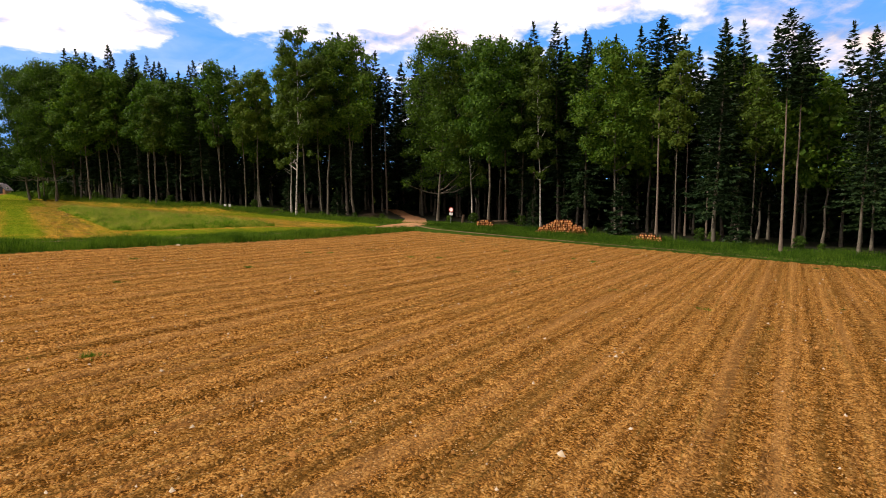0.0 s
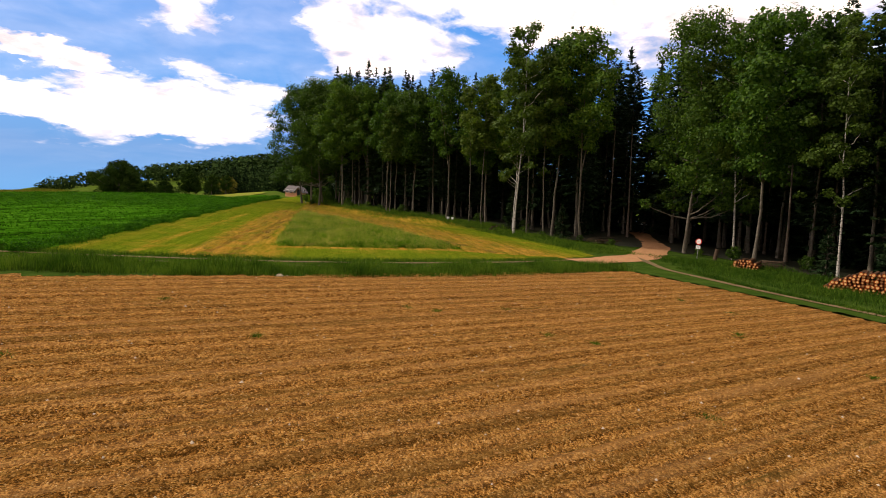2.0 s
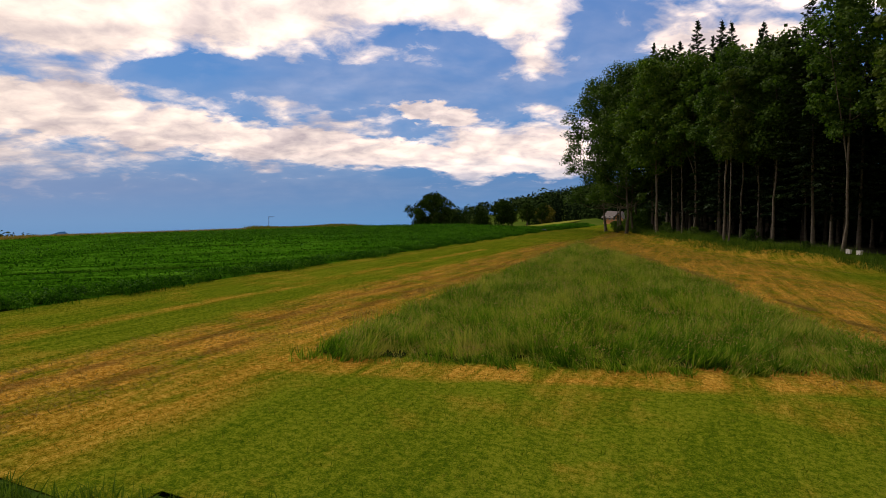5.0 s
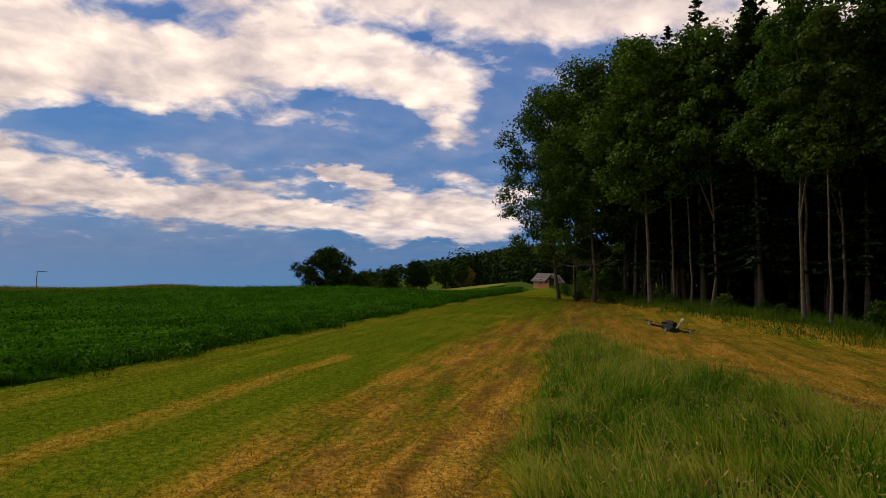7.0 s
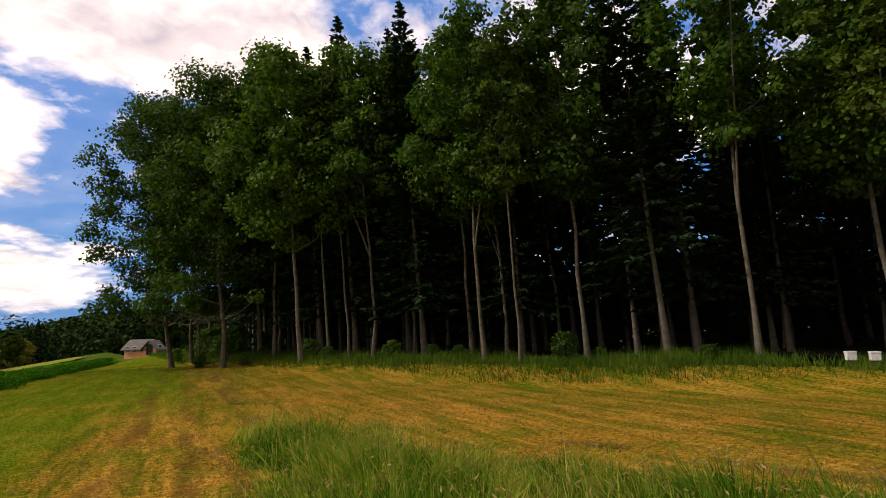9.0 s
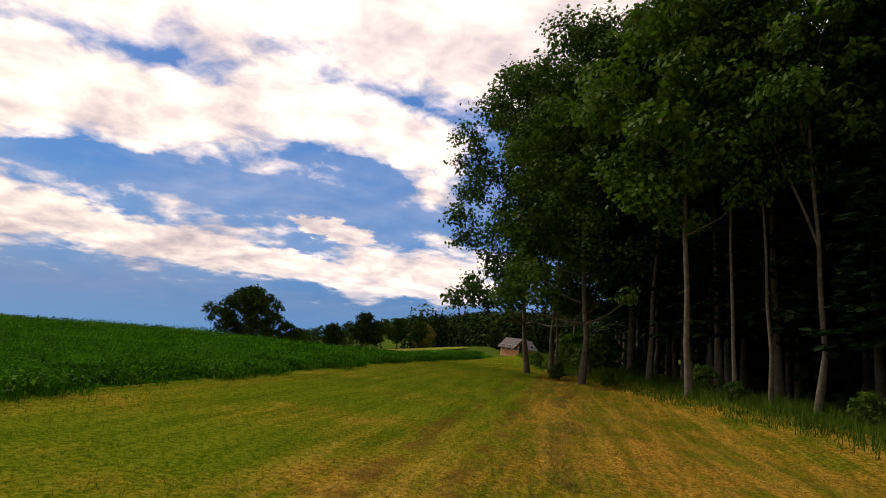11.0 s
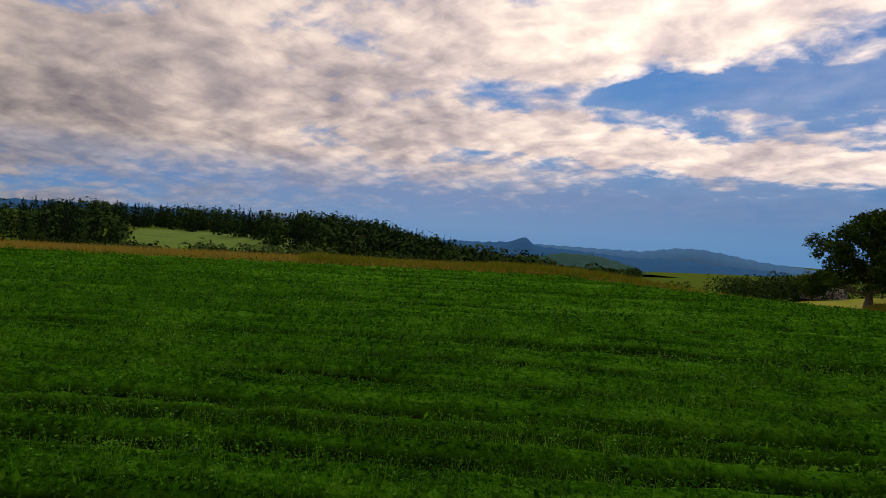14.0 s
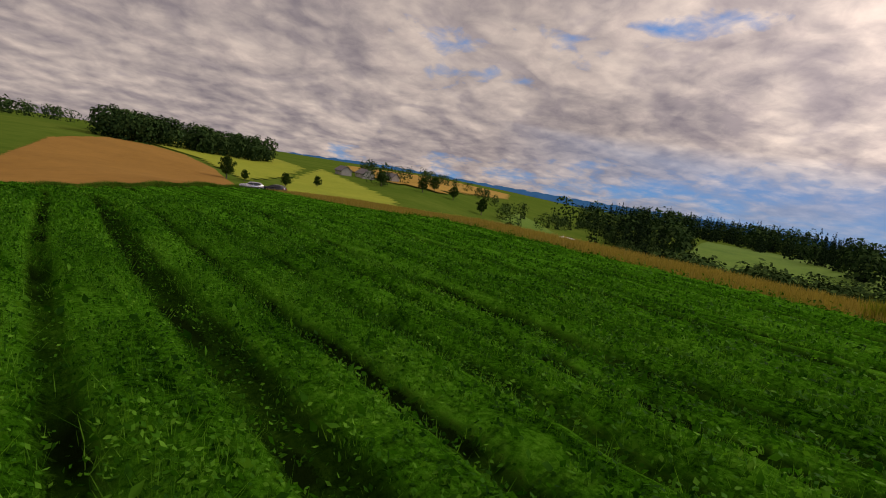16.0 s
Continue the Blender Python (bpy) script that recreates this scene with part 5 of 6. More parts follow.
# raked lines of paler hay
yy = np.concatenate([g.uniform(62, 150, 2600), g.uniform(64, 105, 2600)])
xx = np.concatenate([17.0 + 0.3 * np.sin(yy[:2600] * 0.5) + np.where(yy[:2600] > 111, 1.2, 0), 39.2 - (yy[2600:] - 64) * 0.36])
keep = (np.sin(yy * 0.9) + np.sin(yy * 0.37) > -0.3) & (patch_distance(xx, yy) > 0)
xx, yy = xx[keep], yy[keep]
sward("cut_hay", xx + g.normal(0, 0.16, len(xx)), yy, 0.09, 0.022, M["tan_grass"], "pale raked line of dry hay", g, 2.2, 4, 0.1, 0.03)


def along(line, n, lo, hi, rng):
    P = np.array(line, float)
    d = np.r_[0, np.cumsum(np.hypot(*np.diff(P, axis=0).T))]
    s = rng.uniform(0, d[-1], n)
    X, Y = np.interp(s, d, P[:, 0]), np.interp(s, d, P[:, 1])
    tx, ty = np.interp(s + 0.5, d, P[:, 0]) - X, np.interp(s + 0.5, d, P[:, 1]) - Y
    k = np.hypot(tx, ty) + 1e-9
    o = lo + (hi - lo) * rng.beta(1.6, 1.6, n)
    return X - ty / k * o, Y + tx / k * o


x, y = along(TRACK[:8], 28000, -6.0, -1.1, g)
sward("verge_grass", x, y, 0.62 + 0.2 * np.sin(x * 0.8), 0.045, M["verge_grass"], "tall dark green verge grass beside the track", g, 0.4, 4, 0.14)
x, y = along(TRACK[:8], 5000, 1.4, 2.4, g)
sward("verge_grass", x, y, 0.32, 0.028, M["verge_grass"], "low green grass between track and meadow", g, 0.5, 5, 0.12)
x, y = along(TRACK[:8], 2500, -0.45, 0.45, g)
sward("verge_grass", x, y, 0.14, 0.04, M["verge_grass"], "short grass between the two wheel ruts", g, 0.5, 4, 0.1)
BANK = [(60.0, 72.0), (57.5, 62.0), (58.0, 50.0), (60.0, 38.0), (64.5, 20.0), (72.0, -20.0)]
x, y = along(BANK, 16000, -0.4, 15.0, g)
sward("verge_grass", x, y, 0.5 + 0.2 * np.sin(y * 0.7), 0.045, M["verge_grass"], "rough green grass on the bank before the forest", g, 0.4, 4, 0.2)
x, y = along([(56.0, 60.0), (55.0, 50.0), (57.5, 36.0), (61.0, 20.0), (69.0, -20.0)], 4000, 0.1, 1.8, g)
sward("verge_grass", x, y, 0.3, 0.04, M["verge_grass"], "green grass strip beside the ploughed field", g, 0.4, 4, 0.15)
x, y = along([(11, 208), (16.5, 168), (20, 156), (26, 133), (30.5, 120), (35.5, 112.5), (40.5, 108.5), (45, 99), (49, 84), (52, 70)], 22000, -0.8, 9.0, g)
sward("verge_grass", x, y, (0.6 + 0.25 * np.sin(y * 0.5)) * g.uniform(0.3, 1.2, len(x)), 0.045, M["verge_grass"], "long green grass along the forest edge", g, 0.5, 4, 0.25)
x, y = along([(-84, 48), (-62, 93), (-42, 134), (-33, 155), (-30, 190)], 18000, 1.0, 11.0, g)
sward("tan_grass", x, y, 0.7, 0.09, M["dry_grass"], "dry tan grass strip along the far crop edge", g, 0.3, 4, 0.25)


x, y = along([(-47, 132), (-38, 152), (-35, 175), (-38, 205), (-44, 222)], 15000, -1.0, 3.5, g)
sward("bank_grass", x, y, 1.0 + 0.25 * np.sin(y * 0.21), 0.10, M["bank_grass"], "tall yellow-green grass bank beyond the crop", g, 0.35, 4, 0.25)


# ---- loose soil ----
def build_clods():
    rng = np.random.default_rng(9)
    x, y = scatter([(-8, 24), (10.5, 39), (42, 52), (48, 54), (56, 30), (46, 2), (20, -2), (2, 5)], 30000, rng)
    n = len(x)
    s = rng.uniform(0.015, 0.05, n) * np.where(rng.random(n) < 0.04, 1.7, 1)
    base = np.array([(1, 0, -0.3), (0, 1, -0.3), (-1, 0, -0.3), (0, -1, -0.3), (0, 0, 0.9)], float)
    V = base[None] * rng.uniform(0.55, 1.35, (n, 5, 3)) * s[:, None, None]
    a = rng.uniform(0, 6.3, n)
    c, sn = np.cos(a)[:, None], np.sin(a)[:, None]
    V = np.stack([V[..., 0] * c - V[..., 1] * sn, V[..., 0] * sn + V[..., 1] * c, V[..., 2]], -1)
    V += np.stack([x, y, height(x, y) + 0.085 + rows_relief(x, y)], 1)[:, None]
    tri = np.array([(0, 1, 4), (1, 2, 4), (2, 3, 4), (3, 0, 4)])
    F = (tri[None] + 5 * np.arange(n)[:, None, None]).reshape(-1, 3)
    stone = np.repeat(rng.random(n) < 0.035, 4)
    tagged(new("soil_clods", mesh_of("soil_clods", V.reshape(-1, 3), F[~stone], M["clod"])), "loose crumbs and clods of brown soil", "soil", kind="stuff")
    tagged(new("field_stones", mesh_of("field_stones", V.reshape(-1, 3), F[stone], M["stone"])), "small pale stones lying on the soil", "stones", kind="stuff")
    x, y = scatter([(-8, 24), (10.5, 39), (42, 52), (56, 30), (46, 2), (10, 5)], 22, rng)
    px, py = np.repeat(x, 14) + rng.normal(0, 0.22, 22 * 14), np.repeat(y, 14) + rng.normal(0, 0.13, 22 * 14)
    sward("weeds", px, py, 0.09, 0.035, M["verge_grass"], "small green weeds in the ploughed soil", rng, 0.7, 4, 0.06, 0.03, "weeds")


build_clods()
rock = new("white_stone")
rock.matrix_basis = pose(20.6, 43.0, 0.0, 0, 0, 20)
bm = bmesh.new()
bmesh.ops.create_icosphere(bm, subdivisions=2, radius=0.28)
for v in bm.verts:
    v.co *= 0.8 + 0.35 * noise.noise(v.co * 3)
    v.co.z = max(-0.05, v.co.z * 0.7)
part("stone", bm, M["stone"], rock, smooth=True)
tagged(rock, "pale stone lying at the ploughed field's edge", "stone")

# weeds come up here and there in the ploughed rows
wx, wy = scatter(FIELD, 60, g)
k = np.repeat(np.arange(len(wx)), 26)
sward("weeds", wx[k] + g.normal(0, 0.13, len(k)), wy[k] + g.normal(0, 0.11, len(k)), 0.13, 0.03, M["verge_grass"], "small green weeds coming up in the ploughed soil", g, 0.8, 4, 0.08, 0.07, "weeds")

# ---- wood piles, sign, hives ----
M["cut_wood"] = simple("cut_wood", (0.58, 0.27, 0.085), (0.86, 0.56, 0.25), 5.0, 0.8, 0.1, 0.3, 0.01)
M["white_paint"] = simple("white_paint", (0.72, 0.71, 0.68), (0.82, 0.81, 0.78), 4.0, 0.5, 0.3, 0.1, 0.005)
M["red_paint"] = simple("red_paint", (0.50, 0.03, 0.02), (0.58, 0.05, 0.03), 4.0, 0.5, 0.3, 0.0)
M["steel"] = simple("steel", (0.30, 0.30, 0.30), (0.42, 0.42, 0.42), 6.0, 0.45, 0.4, 0.1, 0.003, 0.7)
M["old_wood"] = simple("old_wood", (0.045, 0.030, 0.020), (0.13, 0.09, 0.06), 4.0, 0.9, 0.1, 0.5, 0.01)


def log_mesh(length, r, seed):
    """A log: bark round it, and a paler sawn end."""
    rng = random.Random(seed)
    bm = bmesh.new()
    rod(bm, (0, 0, 0), (0, length, 0), r, r * 0.95, 10)
    for v in bm.verts:
        k = 1 + 0.06 * math.sin(3 * math.atan2(v.co.z, v.co.x) + seed)
        v.co.x *= k
        v.co.z *= k
    # the pale heart stands 4 mm proud of the red rim
    rod(bm, (0, -0.004, 0), (0, 0.02, 0), r * 0.62, r * 0.62, 9)
    me = bpy.data.meshes.new("log")
    bm.to_mesh(me)
    bm.free()
    for key in ("log_bark", "log_rim", "cut_wood"):
        me.materials.append(M[key])
    for p in me.polygons:
        if abs(p.normal.y) > 0.8:
            p.material_index = 2 if p.center.y < -0.002 else 1
    return me


M["log_bark"] = simple("log_bark", (0.055, 0.030, 0.018), (0.14, 0.070, 0.035), 6.0, 0.9, 0.1, 0.5, 0.01)
M["log_rim"] = simple("log_rim", (0.28, 0.050, 0.011), (0.42, 0.105, 0.026), 9.0, 0.8, 0.1, 0.2, 0.004)
LOGS = [log_mesh(4.0, r, k) for k, r in enumerate((0.105, 0.14, 0.155, 0.125, 0.17))]


def log_pile(x, y, wide, tall, turn, label):
    """Logs in courses, heaped to the middle, sawn ends to the field."""
    pile = tagged(new("log_pile"), label, "log pile", "log piles")
    pile.matrix_basis = pose(x, y, float(height(x, y)), 0, 0, turn)
    rng = random.Random(int(x * 10))
    step = 0.30
    for row in range(int(tall / 0.25)):
        half = wide / 2 * (1 - (row * 0.25 / tall) ** 1.4)
        k = -half + (row % 2) * step / 2
        while k < half:
            child("log", rng.choice(LOGS), pile, m=pose(k + rng.uniform(-0.04, 0.04), rng.uniform(-0.25, 0.25), 0.14 + row * 0.25 + rng.uniform(-0.03, 0.03), 0, rng.uniform(0, 360), rng.uniform(-2, 2)))
            k += step


log_pile(66.4, 48.2, 6.4, 1.9, -50, "large stack of freshly sawn orange-brown logs")
log_pile(66.0, 62.5, 2.6, 1.2, -45, "small stack of freshly sawn orange logs")
log_pile(68.0, 37.0, 3.3, 0.85, -57, "low stack of sawn logs in the grass")

sign = tagged(new("road_sign"), "round red-rimmed white sign with a plate on a post", "sign")
sign.matrix_basis = pose(64.5, 68.5, 0.0, 0, 0, -55)
bm = bmesh.new()
rod(bm, (0, 0, 0), (0, 0, 2.5), 0.035)
part("post", bm, M["steel"], sign)
for nm, r, off, mat in (("rim", 0.36, 0.0, "red_paint"), ("disc", 0.27, -0.012, "white_paint")):
    bm = bmesh.new()
    rod(bm, (0, -0.045 + off, 2.25), (0, -0.06 + off, 2.25), r, r, 28)
    part(nm, bm, M[mat], sign)
bm = bmesh.new()
box(bm, 0, -0.055, 1.42, 0.5, 0.02, 0.38, 0, 0.006)
part("plate", bm, M["white_paint"], sign, "white plate below the disc")
bm = bmesh.new()
for k in range(2):
    box(bm, 0, -0.068, 1.50 + 0.13 * k, 0.36, 0.004, 0.05)
part("text_bar", bm, M["steel"], sign)

stump = tagged(new("wooden_post"), "thick weathered wooden post beside the forest road", "post")
stump.matrix_basis = pose(67.0, 68.8, 0, 4, 3, 10)
bm = bmesh.new()
rod(bm, (0, 0, 0), (0, 0, 1.5), 0.24, 0.2, 12)
part("post", bm, M["old_wood"], stump)

hive = tagged(new("beehive"), "white wooden beehive box at the forest edge", "beehive", "beehives")
hive.matrix_basis = pose(43.2, 109.6, float(height(43.2, 109.6)), 0, 0, -40)
for nm, z, h, w in (("stand", 0.0, 0.18, 0.3), ("body", 0.18, 0.32, 0.36), ("lid", 0.5, 0.07, 0.4)):
    bm = bmesh.new()
    box(bm, 0, 0, z, w, w, h, 0, 0.01)
    part(nm, bm, M["old_wood"] if nm == "stand" else M["white_paint"], hive, "" if nm != "stand" else "dark wooden stand")
copy_thing(hive, pose(43.9, 109.0, float(height(43.9, 109.0)), 0, 0, -44))


def brush_pile(x, y, n, length, turn, label, seed):
    pile = tagged(new("brushwood_pile"), label, "brushwood", "brushwood piles")
    pile.matrix_basis = pose(x, y, float(height(x, y)), 0, 0, turn)
    rng = random.Random(seed)
    for k in range(n):
        bm = bmesh.new()
        a = rng.uniform(-0.35, 0.35)
        z = 0.1 + 0.7 * rng.random() ** 1.5
        l = length * rng.uniform(0.5, 1.0)
        c = rng.uniform(-0.5, 0.5)
        rod(bm, (-l / 2, c - a * l / 2, z), (l / 2, c + a * l / 2, max(0.06, z + rng.uniform(-0.2, 0.25))), rng.uniform(0.03, 0.09), 0.025, 6)
        part("branch", bm, M["old_wood"], pile)


brush_pile(61.5, 86.0, 14, 6.0, 20, "heap of grey felled poles beside the forest road", 1)
brush_pile(48.5, 98.0, 12, 3.0, 60, "tangle of dead branches at the forest edge", 2)
brush_pile(71.5, 65.0, 10, 3.0, -40, "pile of cut branches beside the logs", 3)

# ---- house by the forest ----
M["plaster"] = simple("plaster", (0.72, 0.32, 0.17), (0.82, 0.42, 0.24), 1.0, 0.9, 0.1, 0.2, 0.01)
M["roof"] = simple("roof", (0.11, 0.10, 0.10), (0.20, 0.18, 0.175), 2.0, 0.85, 0.1, 0.4, 0.02)
M["dark_glass"] = simple("dark_glass", (0.012, 0.014, 0.018), (0.02, 0.022, 0.026), 1.0, 0.12, 0.5, 0.0)


def house(x, y, z, turn, L, W, H, rise, wall, label, name="farmhouse", openings=3):
    h = tagged(new(name), label, "house")
    h.matrix_basis = pose(x, y, z, 0, 0, turn)
    bm = bmesh.new()
    box(bm, 0, 0, -1.5, L, W, H + 1.5)
    part("wall", bm, wall, h)
    for s in (-1, 1):
        bm = bmesh.new()
        f = bm.faces.new([bm.verts.new(c) for c in ((s * L / 2, -W / 2, H), (s * L / 2, W / 2, H), (s * L / 2, 0, H + rise))])
        r = bmesh.ops.extrude_face_region(bm, geom=[f])
        for v in r["geom"]:
            if isinstance(v, bmesh.types.BMVert):
                v.co.x -= s * 0.25
        part("gable", bm, wall, h)
    over, th = 0.6, 0.22
    for s in (-1, 1):
        bm = bmesh.new()
        k = 1 + over / (W / 2)
        c = [(-L / 2 - over, s * W / 2 * k, H - rise * over / (W / 2)), (L / 2 + over, s * W / 2 * k, H - rise * over / (W / 2)), (L / 2 + over, 0, H + rise), (-L / 2 - over, 0, H + rise)]
        lo = [bm.verts.new(p) for p in c]
        hi = [bm.verts.new((p[0], p[1], p[2] + th)) for p in c]
        bm.faces.new(lo), bm.faces.new(hi)
        for i in range(4):
            bm.faces.new((lo[i], lo[(i + 1) % 4], hi[(i + 1) % 4], hi[i]))
        bmesh.ops.recalc_face_normals(bm, faces=bm.faces[:])
        part("roof", bm, M["roof"], h, "dark tiled roof slope")
    for k in range(openings):
        px = -L / 2 + L * (k + 0.5) / openings
        bm = bmesh.new()
        box(bm, px, -W / 2 - 0.02, 1.0, 1.1, 0.12, 1.3)
        win = part("window", bm, M["white_paint"], h)
        bm = bmesh.new()
        box(bm, px, -W / 2 - 0.06, 1.1, 0.92, 0.08, 1.1)
        part("pane", bm, M["dark_glass"], win)
    bm = bmesh.new()
    box(bm, -L / 2 - 0.02, 0.0, 0.0, 0.12, 1.6, 2.4)
    part("door", bm, M["dark_glass"], h)
    return h


house(7.0, 248, float(height(7.0, 248)) + 0.3, -38, 5.8, 4.4, 1.9, 1.8, M["plaster"], "salmon-coloured farmhouse with a grey gabled roof")
house(9.6, 244.6, float(height(9.6, 244.6)) + 0.2, 60, 3.0, 3.0, 1.6, 1.5, M["plaster"], "salmon-coloured gabled wing beside the farmhouse", "house_wing", 1)
house(-89, 276, float(height(-89, 276)), 30, 9, 7, 1.6, 2.8, M["old_wood"], "low dark wooden shed beside the oak", "shed", 1)


# ---- far woods, fields and hills ----
def polar(yaw, r):
    a = radians(yaw)
    return -math.sin(a) * r, 120 + math.cos(a) * r


def woods(name, places, size, label, seed, conifer=0.3, quads=60, leaf=0.13):
    """Many far trees as one mass of leaf clumps: round crowns and pointed ones, each lit on its outside."""
    rng = np.random.default_rng(seed)
    kinds = {"far_leaf": [], "far_needle": []}
    for x, y in places:
        h = size * rng.uniform(0.78, 1.12)
        z = float(height(x, y)) - 0.5
        if rng.random() < conifer:
            t = rng.uniform(0, 1, quads) ** 1.5
            a = rng.uniform(0, 6.3, quads)
            r = h * 0.17 * (1 - t) ** 0.85 * rng.uniform(0.6, 1.1, quads) + 0.1
            p = np.stack([x + np.cos(a) * r, y + np.sin(a) * r, z + h * (0.06 + 1.0 * t)], 1)
            kinds["far_needle"].append((p, np.stack([np.cos(a), np.sin(a), 0.5 + 0 * a], 1), h * (0.066 - 0.036 * t)))
        else:
            d = rng.normal(size=(quads, 3))
            d[:, 2] += 0.3
            d /= np.linalg.norm(d, axis=1)[:, None]
            lump = 1 + 0.22 * np.sin(d[:, 0] * 5 + x) * np.sin(d[:, 1] * 5 + y) + 0.12 * np.sin(d[:, 2] * 9 + x)
            wide = h * rng.uniform(0.32, 0.44)
            p = np.stack([x + d[:, 0] * wide * lump, y + d[:, 1] * wide * lump, z + h * (0.50 + 0.48 * d[:, 2] * lump)], 1)
            kinds["far_leaf"].append((p, d + (0, 0, 0.35), np.full(quads, h * leaf)))
    for mat, got in kinds.items():
        if got:
            P, N, S = (np.concatenate([q[k] for q in got]) for k in range(3))
            V, F = facing(P, N + rng.normal(0, 0.4, N.shape), S, rng, 1.2)
            tagged(new(name, mesh_of(name, V, F, M[mat])), label, "woods", kind="stuff")


draped("brown_field", [(-22, 38), (-80, 43), (-119, 2), (-147, -40), (-162, -76), (-160, -94), (-144, -98), (-104, -61), (-70, -12), (-45, 24), (-22, 36)], 0.9, 0.1, M["field_brown"], "tan ploughed field rising over the hill", "field")
draped("lime_field", [(-150, -36), (-166, -74), (-166, -98), (-162, -124), (-250, -195), (-310, -200), (-248, -92), (-197, -54), (-142, -20)], 4.0, 0.25, M["field_lime"], "light green grain field on the slope", "field")
draped("lime_field", [(-96, 60), (-118, 22), (-166, -27), (-225, -70), (-268, -98), (-218, -24), (-200, 0), (-120, 62)], 4.0, 0.3, M["field_lime"], "yellow-green meadow beside the farm track", "field")
draped("ochre_field", [(-306, -112), (-600, -340), (-1000, -432), (-1258, -389), (-700, -160), (-295, -32), (-272, -54)], 8.0, 0.6, M["field_ochre"], "ripe ochre field on the far hill", "field")
draped("lime_field", [polar(113, 200), polar(99, 170), polar(97, 300), polar(110, 420)], 5.0, 0.3, M["field_green"], "bright green meadow below the far farm", "field")
draped("lime_field", [polar(95, 320), polar(79, 320), polar(79, 540), polar(83, 605), polar(93, 605)], 6.0, 0.4, M["field_green"], "bright green clearing before the dark wood", "field")
draped("yellow_field", [(-70, 217), (-36, 216), (-8, 217), (-3, 238), (-8, 262), (-30, 276), (-62, 282), (-84, 262)], 2.0, 0.12, M["field_yellow"], "pale yellow meadow beyond the oak", "field")

rw = random.Random(12)
far_places = []
while len(far_places) < 1100:
    yaw, r = rw.uniform(57, 107), 370 + 600 * rw.random()
    clearing = 78 < yaw < 94 and r < 375 + (yaw - 78) * 17
    if not clearing and (yaw > 62 or r > 480) and rw.random() < (107 - yaw) / 11:
        far_places.append(polar(yaw, r))
woods("far_woods", far_places, 24, "dark mixed wood on the hill across the valley", 1, 0.75, 130, 0.092)
belt = []
while len(belt) < 200:
    yaw = rw.uniform(58, 97)
    belt.append(polar(yaw, rw.uniform(215, 300)))
woods("far_woods", belt, 17, "broad green trees along the valley bottom", 6, 0.06, 240, 0.066)
slope = [polar(rw.uniform(47.5, 64), rw.uniform(300, 470)) for k in range(190)]
woods("far_woods", slope, 23, "dark wooded slope running down to the valley", 8, 0.25, 210, 0.08)
foot = []
for k in range(150):
    x = rw.uniform(-48, 34)
    foot.append((x, 284 + (34 - x) * 0.55 + 80 * rw.random()))
woods("far_woods", foot, 18, "dark mixed wood close behind the farmhouse", 9, 0.65, 230, 0.062)
hill_places = []
while len(hill_places) < 850:
    yaw, r = rw.uniform(-14, 26), rw.uniform(640, 1050)
    if yaw < 5 + (r - 560) / 18:
        hill_places.append(polar(yaw, r))
woods("far_woods", hill_places, 22, "green wooded hillside behind the farmhouse", 2, 0.3, 42, 0.17)
crest = []
for k in range(115):
    t = rw.random()
    x, y = polar(147.5 - 13.5 * t, 255 + 60 * t + rw.uniform(0, 50))
    crest.append((x, y))
woods("far_woods", crest, 11.5, "dark round wood on the crest of the hill", 3, 0.0, 240, 0.085)
outlying = [polar(rw.uniform(150, 162), 420 + rw.uniform(-10, 30)) for k in range(50)]
woods("far_woods", outlying, 9, "row of dark trees beyond the crest", 5, 0.0, 60)
knoll = [polar(rw.uniform(46, 58), rw.uniform(1000, 1500)) for k in range(260)]
woods("far_woods", knoll, 24, "wooded knolls far down the valley", 7, 0.2, 40, 0.16)
hedge = []
for k in range(170):
    yaw = 97 + 29 * rw.random() ** 2.6
    r = 430 + 90 * math.sin(yaw * 0.5) + rw.uniform(-60, 80)
    hedge.append(polar(yaw, r))
woods("far_woods", hedge, 9, "hedges and tree groups in the valley fields", 4, 0.1, 230, 0.072)
low_trees = [polar(rw.uniform(29, 48), rw.uniform(165, 225)) for k in range(75)] + [(rw.uniform(-125, -48), rw.uniform(296, 325)) for k in range(45)]
woods("far_woods", low_trees, 8.5, "dark round trees along the lower edge of the pasture", 14, 0.0, 300, 0.058)

for yaw, r, s in ((136, 190, 0.75), (134.5, 196, 0.4), (131, 205, 0.55), (128.5, 235, 0.5), (123, 300, 0.8), (119, 310, 0.8), (116, 320, 0.8), (113, 300, 0.9), (110, 260, 0.7), (107, 230, 1.0), (104, 240, 0.8), (118, 330, 0.9)):
    x, y = polar(yaw, r)
    o = copy_thing(lone, pose(x, y, float(height(x, y)) - 0.2, 0, 0, yaw * 9))
    o.scale = (s, s, s)

# aerial haze is painted into the far hills' base colour
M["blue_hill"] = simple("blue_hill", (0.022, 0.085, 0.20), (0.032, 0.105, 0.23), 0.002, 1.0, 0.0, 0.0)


# paler and greener ridges, haze put into their colours as well
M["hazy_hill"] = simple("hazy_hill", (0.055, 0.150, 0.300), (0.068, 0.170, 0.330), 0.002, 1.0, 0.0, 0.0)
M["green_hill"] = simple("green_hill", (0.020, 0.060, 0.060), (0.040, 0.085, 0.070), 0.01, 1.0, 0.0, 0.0)


